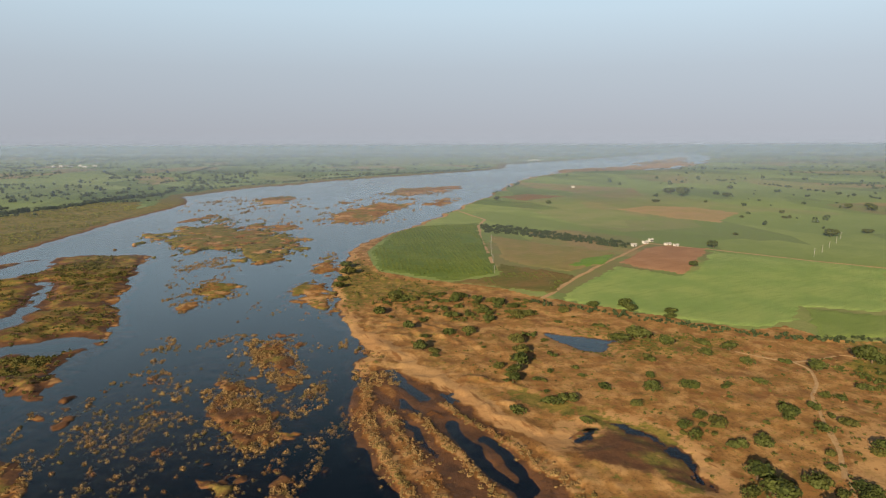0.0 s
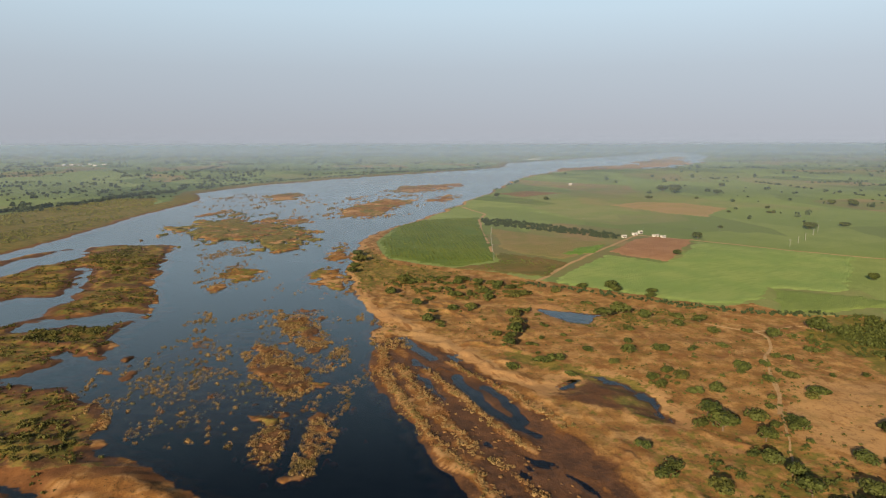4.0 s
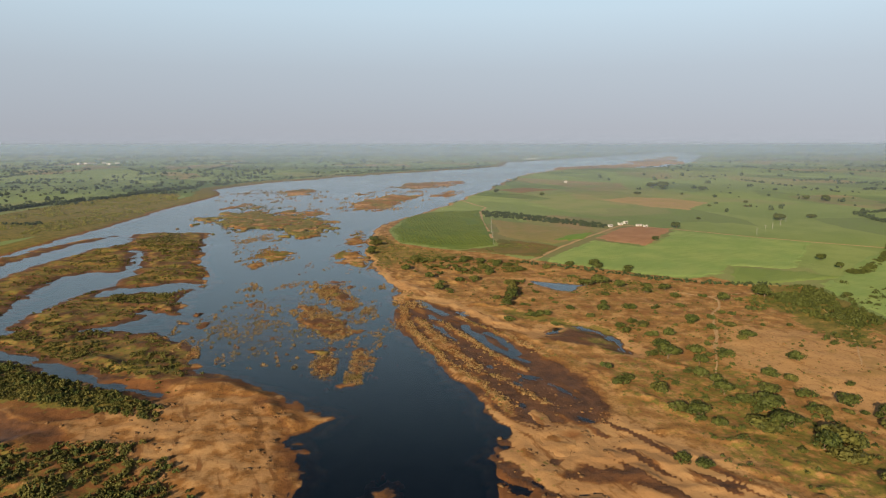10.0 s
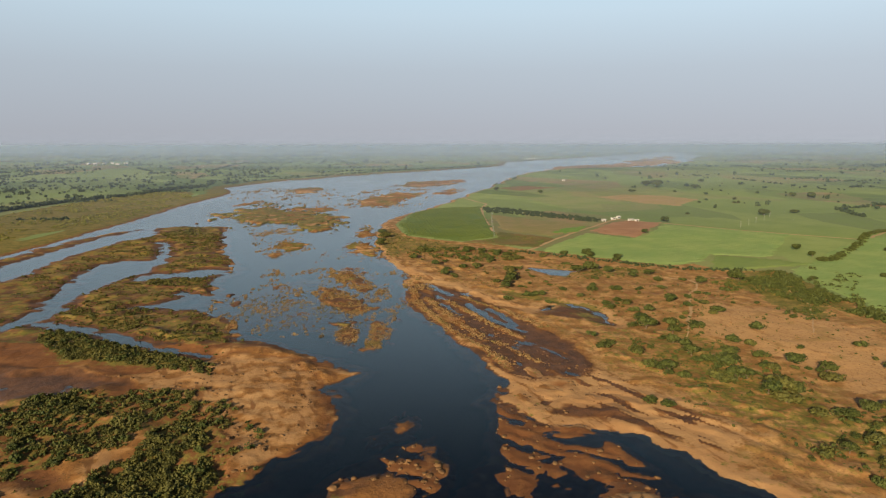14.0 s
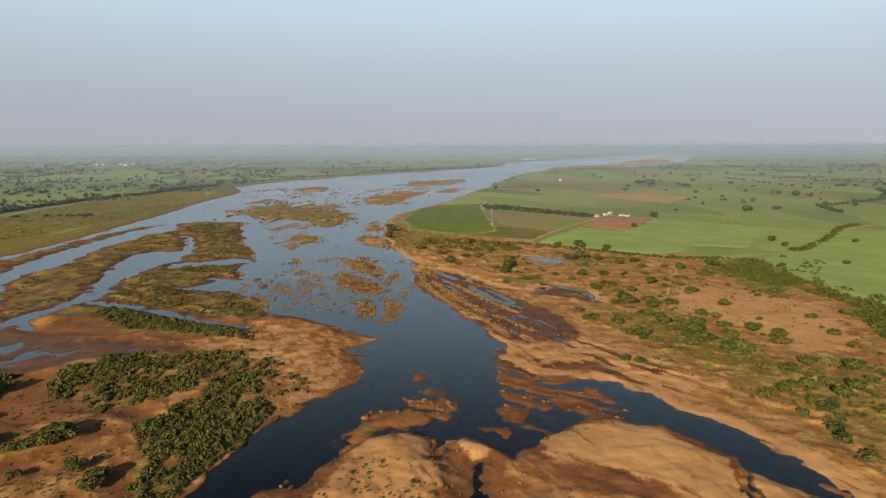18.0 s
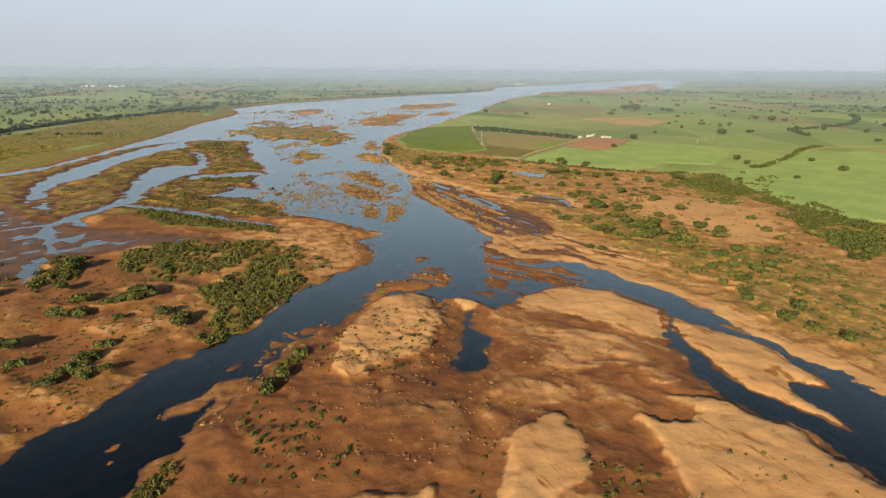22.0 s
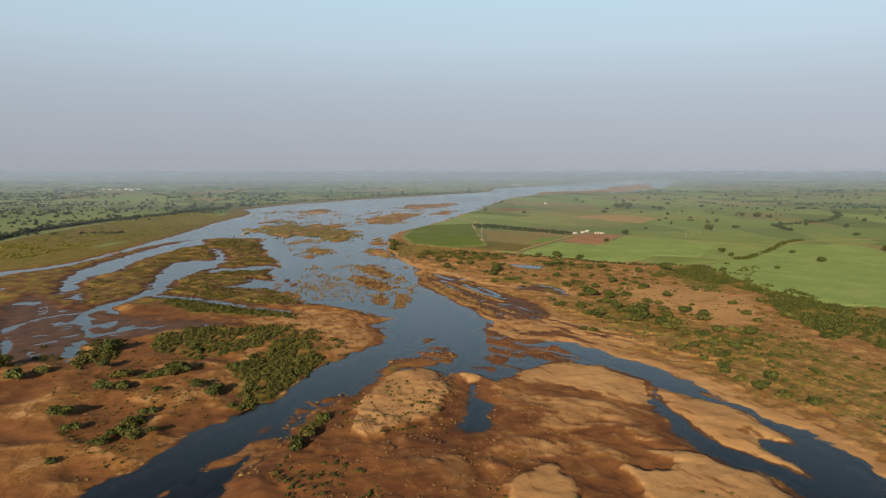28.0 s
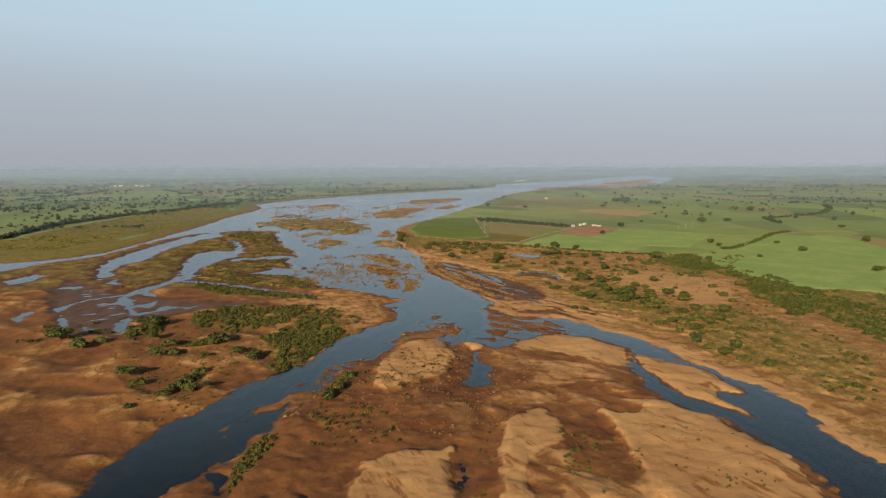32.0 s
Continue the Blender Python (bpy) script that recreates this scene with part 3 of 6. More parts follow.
GREEN_E3 = [(64, 316), (117, 297), (149, 288), (127, 259), (78, 259), (56, 273)]
GREEN_E4 = [(25, 229), (57, 214), (78, 192), (79, 159), (65, 156), (51, 205), (24, 214)]
GREEN_E5 = [(57, 151), (90, 164), (84, 119), (91, 90), (84, 77), (67, 90), (55, 110)]
GREEN_E6 = [(84, -5), (122, 9), (152, -5), (156, -29), (131, -66), (118, -49), (104, -29)]
MUD_F = [(-22, 222), (-6, 210), (10, 179), (25, 150), (35, 140), (46, 123), (48, 101), (15, 101), (3, 127), (-8, 161)]
FLAT_A = [(7, 88), (28, 70), (50, 29), (55, 13), (41, -2), (19, -7), (11, -1), (4, 10), (4, 41)]
FLAT_B = [(-60, -23), (-55, -1), (-43, 20), (-28, 34), (-17, 44), (-10, 25), (-14, -1), (-27, 8), (-44, -1), (-53, -23)]
FLAT_C = [(-88, -100), (-85, -79), (-82, -64), (-77, -37), (-56, -25), (-56, -41), (-72, -64), (-73, -84), (-62, -91), (-76, -110)]
FLAT_D = [(85, -3), (96, -3), (103, -41), (106, -59), (96, -50), (88, -30)]
FLAT_E = [(-64, 100), (-50, 78), (-47, 53), (-53, 32), (-59, 23), (-55, 47), (-62, 71)]
TABLE_A = [(-54, -70), (-53, -44), (-44, -9), (-37, -1), (-18, -1), (-17, -32), (-21, -57), (-29, -61), (-37, -68), (-47, -80)]
TABLE_B = [(-13, -3), (-7, 6), (-2, -1), (-2, -19), (-9, -25)]
TABLE_C = [(13, -1), (34, 21), (58, 2), (70, -22), (74, -46), (60, -46), (36, -26), (18, -22)]
BASIN = [(-20, -74), (-16, -49), (-5, -33), (-3, -74), (-4, -101), (0, -106), (1, -113), (-4, -131), (-8, -149), (-12, -173), (-21, -172), (-19, -142), (-14, -126), (-11, -108), (-12, -88)]
BLOCK_E = [(165, 252), (207, 276), (252, 295), (275, 270), (184, 158), (174, 182), (180, 221)]
BELT_S = [(231, 228), (244, 174), (259, 129), (296, 105), (315, 62), (214, -58), (210, -15), (209, 24), (214, 81), (211, 136)]
GREEN_E7 = [(117, 46), (169, 66), (189, 24), (197, -33), (145, -106), (137, -77), (126, -52), (112, -22)]
PLATE_E = [(22, 105), (32, 96), (42, 77), (57, 56), (63, 44), (48, 48), (36, 61), (26, 71), (18, 83)]
SCRUB_W5 = [(-122, 0), (-115, 19), (-97, 37), (-84, 31), (-77, 14), (-79, -2), (-84, -17), (-88, -33), (-93, -49), (-105, -49), (-106, -24)]
SAND_S0 = [(-52, -158), (-48, -138), (-39, -131), (-30, -129), (-20, -128), (-19, -149), (-20, -180), (-50, -184)]
VEG_S3 = [(17, -116), (33, -118), (46, -131), (38, -150), (24, -162), (14, -149)]
VEG_S4 = [(53, -112), (80, -117), (80, -157), (52, -163), (48, -143)]
DRY_RIM = [(-110, 526), (-88, 620), (-34, 712), (-14, 690), (-22, 656), (-50, 614), (-63, 508), (-49, 438), (-18, 414), (8, 400), (42, 384), (20, 372), (-60, 410)]
BAR_ZONE = [(-38, 234), (-26, 252), (-14, 246), (4, 229), (14, 211), (22, 196), (34, 176), (46, 142), (54, 110), (50, 96), (38, 90), (22, 94), (10, 106), (-6, 140), (-18, 166), (-30, 190), (-38, 214)]
BAR_RIDGES = [([(-31, 233), (-28, 206), (-21, 186), (-14, 170), (-8, 152), (2, 135), (10, 120), (17, 101)], 2.6, 0.75), ([(-22, 214), (-11, 186), (-6, 171), (1, 153), (8, 138)], 4.0, 0.55), ([(-9, 209), (-1, 192), (6, 176), (12, 164), (17, 153), (26, 140)], 2.0, 0.65),
              ([(-1, 219), (8, 205), (16, 195), (20, 186)], 1.6, 0.45), ([(21, 190), (29, 174), (35, 165), (41, 156)], 3.0, 0.7), ([(12, 137), (22, 121), (31, 107)], 1.5, 0.35)]
BAR_POOLS = [([(-26, 262), (-16, 237), (-8, 224)], 2.6, 0.8), ([(1, 204), (6, 190), (11, 178), (15, 168), (22, 157), (28, 151)], 1.7, 0.8), ([(4, 228), (10, 220), (15, 210), (19, 199)], 1.6, 0.6), ([(13, 190), (20, 181), (23, 171), (25, 160)], 1.8, 0.8), ([(-13, 205), (-7, 192), (-2, 180)], 1.3, 0.5), ([(-17, 222), (-14, 212)], 1.5, 0.6)]
BEACH_LINE = [(-47, 310), (-36, 293), (-25, 278), (-16, 261), (-9, 248), (5, 231), (15, 214), (21, 201), (30, 193), (38, 188)]
EAST_RIM = [(30, 53), (46, 46), (60, 35), (68, 23), (77, 9), (86, -3), (94, -18), (101, -38), (107, -54), (111, -66), (116, -76), (118, -90), (121, -140)]
STREAK_E = [(14, 100), (50, 97), (60, 88), (74, 70), (90, 38), (72, 28), (48, 44), (28, 55), (15, 72)]
SCARPS = [[(0, 250), (12, 240), (26, 230), (34, 222)], [(54, 142), (57, 128), (64, 114), (73, 104), (80, 90)], [(58, 262), (72, 246), (92, 236)], [(84, 150), (94, 138), (104, 122), (116, 112)], [(88, 74), (104, 62), (120, 58), (136, 44)], [(96, 40), (112, 30), (128, 26), (150, 12)]]
ROAD_MAIN = [(59, 361), (80, 395), (110, 444), (151, 502), (181, 543)]
ROAD_NORTH = [(20, 767), (34, 730), (47, 697), (37, 644), (35, 566), (37, 499), (37, 437)]
ROAD_EAST = [(181, 543), (226, 514), (271, 476), (321, 441), (370, 411)]
PATH_SCRUB = [(133, 270), (143, 264), (153, 258), (166, 261), (178, 266)]
PATH_SOUTH = [(131, 196), (124, 180), (119, 168), (112, 150), (104, 132)]
PATH_EAST = [(178, 266), (196, 250), (205, 228), (198, 196), (184, 168), (168, 140)]
POOL_W1 = [(-190, 194), (-173, 209), (-175, 230), (-159, 219), (-161, 209), (-180, 198)]
POOL_W2 = [(-178, 193), (-164, 202), (-159, 213), (-153, 207), (-163, 196)]
PATH_FORK = [(153, 258), (154, 249), (149, 234), (140, 221), (131, 196), (115, 162)]
ROAD_FAR_EAST = [(310, 317), (355, 380), (392, 428), (418, 450), (445, 457), (533, 471)]
HEDGE_WEST = [(-551, 424), (-575, 578), (-545, 720), (-495, 810), (-470, 930), (-435, 965)]
HEDGE_BANK = [(-423, 1028), (-355, 1142), (-256, 1268), (-132, 1407), (23, 1537), (165, 1720)]
HEDGE_EAST = [(276, 315), (291, 322), (346, 380), (394, 439), (423, 457)]
HEDGE_FAR = [(470, 560), (483, 630), (541, 655), (613, 699), (690, 790), (728, 869)]
HEDGE_FIELD = [(51, 351), (69, 343), (97, 326), (122, 310), (155, 293), (174, 288), (211, 283)]
HEDGE_SHORE = [(-27, 673), (4, 751), (37, 870), (77, 987), (145, 1174)]
THICKET_NORTH = [(-51, 375), (-31, 389), (12, 368), (55, 355), (54, 327), (22, 312), (-1, 317), (-25, 312), (-47, 344)]
SCRUB_NEAR = [(-23, 290), (66, 326), (117, 297), (193, 258), (122, 156), (80, 156), (65, 214), (15, 235)]
SCRUB_EAST = [(80, 216), (152, 238), (204, 161), (225, 104), (199, 32), (131, -66), (111, -44), (89, 9), (72, 59)]
ISLES_WEST = [(-262, 135), (-227, 155), (-177, 134), (-111, 112), (-107, 140), (-145, 204), (-163, 290), (-213, 416), (-267, 498), (-299, 458), (-303, 341), (-306, 257), (-289, 174)]
FLATS_WEST = [(-226, 31), (-181, 49), (-122, 58), (-105, 9), (-104, -48), (-117, -83), (-134, -109)]
REEF_A = [(-150, 291), (-134, 299), (-106, 254), (-96, 225), (-110, 225), (-127, 248)]
REEF_B = [(-98, 290), (-79, 295), (-58, 253), (-44, 247), (-42, 224), (-57, 224), (-84, 254)]
REEF_C = [(-96, 235), (-82, 241), (-55, 214), (-51, 182), (-65, 182), (-77, 185)]
REEF_D = [(-247, 555), (-157, 479), (-121, 376), (-140, 328), (-166, 351), (-198, 440)]
REEF_E = [(-140, 232), (-106, 308), (-51, 279), (-36, 194), (-38, 129), (-57, 134), (-102, 152), (-122, 179)]
REEF_G = [(-381, 866), (-305, 979), (-175, 862), (-122, 933), (16, 1065), (29, 892), (-52, 673), (-134, 654), (-225, 676), (-306, 723)]
REEF_H = [(-151, 215), (-121, 230), (-88, 197), (-47, 178), (-38, 156), (-107, 157)]
REEF_F = [(-52, 299), (-21, 260), (-15, 235), (-32, 230), (-48, 260)]
REEDS_SOUTH = [(-165, 214), (-100, 214), (-50, 190), (-42, 120), (-74, 140), (-124, 146)]
REEDS_MID = [(-60, 330), (-45, 260), (-40, 215), (-56, 180), (-100, 250), (-120, 330), (-100, 400)]
SHORE_REEDS = [(-38, 226), (-40, 199), (-32, 181), (-24, 166), (-12, 148), (-2, 148), (-18, 186), (-26, 220)]
SCRUB_W6 = [(-262, 20), (-215, 50), (-190, 52), (-185, 38), (-225, 0), (-250, -10)]
VEG_S5 = [(-70, -84), (-52, -92), (-40, -104), (-34, -122), (-50, -132), (-70, -128), (-78, -100)]
ROCKS_SOUTH = [(-49, -17), (-22, -8), (10, -20), (45, -57), (18, -93), (-1, -114), (-42, -127), (-62, -127), (-67, -93), (-60, -57)]
ROCKS_WEST = [(-194, -17), (-158, 2), (-111, -28), (-109, -61), (-119, -95), (-134, -109)]
BUSHES_BANK = [(81, 227, 1.5), (96, 229, 1.42), (90, 204, 1.4), (94, 198, 1.81), (83, 190, 1.22), (121, 203, 1.81), (103, 184, 1.75), (138, 197, 1.61), (128, 194, 1.34), (91, 165, 2.17), (108, 162, 1.45), (94, 183, 1.31), (163, 227, 1.44), (127, 234, 1.26), (111, 230, 1.21), (132, 256, 1.35), (131, 271, 1.96), (157, 247, 2.19), (149, 257, 1.11), (116, 264, 1.62), (104, 277, 1.93), (90, 258, 1.16), (71, 213, 1.19), (134, 211, 1.19), (118, 158, 1.37), (116, 170, 0.91), (122, 281, 1.28), (136, 178, 1.41), (185, 255, 2.92), (183, 261, 2.36)]
BUSHES_POND = [(35, 283, 2), (35, 268, 2.04), (32, 254, 2.07), (30, 244, 1.88), (28, 236, 1.6), (24, 251, 1.32), (-10, 275, 2.07), (-5, 271, 1.4), (-17, 304, 1.7), (13, 298, 1.81), (3, 296, 1.38), (-72, 450, 2.47), (-67, 428, 2.55), (-68, 408, 2.07), (-67, 387, 1.97), (84, 281, 2.74), (95, 289, 2.55), (63, 229, 1.14), (41, 216, 1.39), (47, 218, 1.51), (104, 335, 2.1), (122, 322, 1.58), (85, 343, 1.3), (27, 209, 1.34), (50, 201, 0.91), (67, 331, 1.56)]
BUSHES_SOUTH = [(97, 132, 1.89), (99, 125, 2.09), (99, 115, 2.02), (101, 108, 1.54), (82, 96, 2.15), (86, 90, 1.41), (75, 117, 1.96), (76, 100, 1.54), (60, 141, 1.16), (62, 125, 1.21), (91, 153, 2.38), (106, 162, 1.57), (117, 154, 1.43), (138, 178, 2), (121, 204, 1.8), (126, 132, 1.86), (131, 127, 1.6), (145, 148, 1.74), (100, 87, 2.46), (106, 86, 2.69), (111, 88, 1.89), (129, 113, 1.41), (140, 106, 2.24), (127, 98, 1.8), (119, 78, 2.91), (112, 73, 2.41), (115, 66, 2.47), (65, 67, 1.16), (70, 63, 1.42), (110, 109, 1.24), (104, 108, 1.33)]
BUSHES_WEST = [(-164, -56, 1.96), (-137, -71, 1.56), (-135, -66, 1.48), (-129, -73, 1.32), (-139, -80, 1.02), (-140, -30, 1.19), (-114, -32, 1.93), (-163, -11, 2.22), (-150, -14, 1.4), (-142, -10, 2.16), (-163, -28, 1.87), (-137, -5, 1.66), (-155, -67, 1.21), (-134, -53, 1.43), (200, 89, 2.21), (192, 42, 1.82), (128, -20, 2.19), (203, 130, 2), (133, 24, 1.89), (123, 74, 2.11), (109, 103, 2.58), (147, 94, 2.27), (125, -37, 1.59), (131, -49, 1.43), (119, -29, 2.1), (115, -20, 1.63)]
BUSHES_DUNES = [(-166, -11, 1.91), (-141, -7, 2.16), (-115, -37, 1.67), (-124, -26, 1.61), (-156, -26, 1.67), (-168, -54, 1.84), (-155, -68, 1.36), (-134, -71, 1.54), (-134, -63, 1.46), (-138, -78, 1.4), (-128, -76, 1.16), (-124, -71, 1.17), (-230, 3, 2.82), (-209, -14, 2.63), (-190, 30, 2.84), (-145, -11, 1.72), (-114, 1, 1.43), (-93, -64, 1.03), (-70, -82, 1.58), (-67, -75, 1.62), (-65, -59, 1.49), (-180, 2, 2.01), (-203, -6, 1.72), (-147, -93, 0.91)]
BUSHES_EAST = [(102, 146, 2.0), (116, 116, 2.1), (84, 101, 1.6), (103, 91, 1.7), (119, 82, 2.2), (144, 86, 2.2), (125, 102, 1.3), (142, 109, 1.4), (147, 152, 1.2), (120, 54, 1.6), (129, 54, 1.5), (139, 57, 1.9), (148, 56, 1.8), (156, 52, 2.0), (107, 29, 1.4), (114, 28, 1.6), (128, 34, 1.8), (136, 37, 1.7), (143, 31, 1.9), (121, 21, 1.3), (123, 15, 1.5), (112, 11, 1.2), (116, 0, 1.5), (112, -10, 1.6), (180, 123, 1.5), (176, 97, 1.7), (174, 79, 1.6), (74, 119, 1.4), (66, 130, 1.1)]
FIELD_TREES = [(353, 351, 1.3), (350, 298, 1.5), (287, 261, 1.1), (460, 365, 1.9), (348, 184, 1.6), (234, 253, 1.2), (522, 501, 1.5), (406, 740, 1.4), (551, 801, 1.6), (340, 702, 1.1), (283, 363, 1.7), (280, 333, 1.2), (376, 989, 2.4), (481, 1048, 2.2), (104, 339, 1.9), (125, 328, 1.3), (86, 345, 1.0), (422, 926, 2.2), (293, 856, 1.8), (364, 576, 2.4), (277, 583, 1.14), (384, 696, 1.12), (526, 762, 2.27), (389, 695, 1.12), (359, 937, 4.22), (360, 849, 1.29), (143, 841, 1.5), (410, 594, 1.78), (185, 448, 1.38), (230, 521, 1.81), (350, 962, 2.87), (512, 784, 1.97), (77, 884, 1.87)]
HOUSES_FARM = [(179, 543, 6, 4, 2.6, 20, "flat"), (187, 552, 4.5, 3.5, 3.2, 20, "flat"), (165, 530, 5, 4, 2.6, 10, "pitched"), (196, 535, 8, 3, 2.4, 15, "pitched"), (201, 529, 5, 4, 2.4, 15, "flat"), (225, 1080, 6, 5, 4, 0, "flat")]
HOUSES_FAR = [(-1068, 1723, 10, 9, 6, -22, "pitched"), (-1063, 1749, 13, 8, 6, 7, "flat"), (-1020, 1721, 13, 7, 5, -14, "flat"), (-1024, 1775, 10, 7, 6, 0, "flat"), (-980, 1720, 15, 9, 5, -5, "flat"), (-982, 1773, 15, 7, 4, 10, "flat"), (281, 2027, 15, 9, 5, 17, "flat"), (299, 2064, 14, 7, 4, 18, "flat"), (307, 2026, 9, 8, 4, 22, "pitched"), (1084, 2424, 12, 9, 6, 28, "pitched"), (1511, 2567, 14, 8, 5, 16, "flat"), (1520, 2507, 12, 7, 5, -24, "flat"), (1500, 2630, 10, 8, 4, -14, "flat"), (1590, 2561, 12, 9, 5, -4, "flat")]
POLES = [(36, 427), (38, 464), (39, 492), (41, 524), (44, 557), (294, 484), (310, 500), (326, 517), (347, 541), (365, 564)]

# ---- the lie of the land ----
WATER_LEVEL = -0.6


def lattice(i, j, seed):
    h = (i.astype(np.int64) * 374761393 + j.astype(np.int64) * 668265263 + seed * 974711) & 0xFFFFFFFF
    h = ((h ^ (h >> 13)) * 1274126177) & 0xFFFFFFFF
    return ((h ^ (h >> 16)) & 0xFFFF) / 32767.5 - 1.0


def rough(x, y, size, octaves=3, seed=0):
    """Smooth noise between about -1 and 1, of that size in metres."""
    total, gain = np.zeros(np.shape(x)), 1.0
    for n in range(octaves):
        u, v = x / size + 13.7 * n, y / size + 5.1 * n
        i, j = np.floor(u), np.floor(v)
        a, b = u - i, v - j
        a, b = a * a * (3 - 2 * a), b * b * (3 - 2 * b)
        s = seed + 31 * n
        total = total + gain * ((lattice(i, j, s) * (1 - a) + lattice(i + 1, j, s) * a) * (1 - b) + (lattice(i, j + 1, s) * (1 - a) + lattice(i + 1, j + 1, s) * a) * b)
        gain, size = gain * 0.5, size * 0.47
    return total


def inside(outline, x, y, reach=45.0):
    """Metres inside the outline; negative outside, down to -reach."""
    far = np.full(np.shape(x), -reach)
    p = np.array(outline, float)
    near = (x > p[:, 0].min() - reach) & (x < p[:, 0].max() + reach) & (y > p[:, 1].min() - reach) & (y < p[:, 1].max() + reach)
    if not near.any():
        return far
    px, py = x[near], y[near]
    best, within = np.full(px.shape, 1e12), np.zeros(px.shape, bool)
    for (ax, ay), (bx, by) in zip(p, np.roll(p, -1, axis=0)):
        ex, ey = bx - ax, by - ay
        k = np.clip(((px - ax) * ex + (py - ay) * ey) / (ex * ex + ey * ey + 1e-9), 0, 1)
        best = np.minimum(best, (px - ax - k * ex) ** 2 + (py - ay - k * ey) ** 2)
        if ay != by:
            within ^= ((ay > py) != (by > py)) & (px < ex * (py - ay) / ey + ax)
    far[near] = np.where(within, 1, -1) * np.sqrt(best)
    return far


def ease(v, low, high):
    k = np.clip((v - low) / (high - low), 0, 1)
    return k * k * (3 - 2 * k)


def wander(x, y):
    """Coordinates shifted a little, so that no edge runs straight."""
    far = 1 + ease(y, 500, 1500) * 3
    return (x + far * (3.2 * rough(x, y, 17, 3, 1) + 0.8 * rough(x, y, 3.5, 2, 5)),
            y + far * (4.2 * rough(x, y, 21, 3, 2) + 1.0 * rough(x, y, 4.0, 2, 6)))


CHANNELS = (CHANNEL_A, CHANNEL_B, CHANNEL_C, CHANNEL_D, CHANNEL_E, CHANNEL_F, CHANNEL_G, PUDDLE_A, PUDDLE_B, PUDDLE_C, PUDDLE_D, PUDDLE_E, PUDDLE_F, PUDDLE_G,
            PUDDLE_H, POOL_W1, POOL_W2, POND, SLOUGH_A, SLOUGH_B, POOL, POOL_B, POOL_C, SLUICE)


def line_off(line, x, y, reach=30.0):
    """Metres from an open line, up to reach."""
    off = np.full(np.shape(x), reach)
    p = np.array(line, float)
    near = (x > p[:, 0].min() - reach) & (x < p[:, 0].max() + reach) & (y > p[:, 1].min() - reach) & (y < p[:, 1].max() + reach)
    px, py = x[near], y[near]
    best = np.full(px.shape, reach * reach)
    for (ax, ay), (bx, by) in zip(p[:-1], p[1:]):
        ex, ey = bx - ax, by - ay
        k = np.clip(((px - ax) * ex + (py - ay) * ey) / (ex * ex + ey * ey), 0, 1)
        best = np.minimum(best, (px - ax - k * ex) ** 2 + (py - ay - k * ey) ** 2)
    off[near] = np.sqrt(best)
    return off


def shore(d, rise=1.2, run=5.0):
    """Height over a distance from the water's edge."""
    return WATER_LEVEL + np.where(d > 0, rise * (1 - np.exp(-np.maximum(d, 0) / run)), np.maximum(0.16 * d, -1.6))


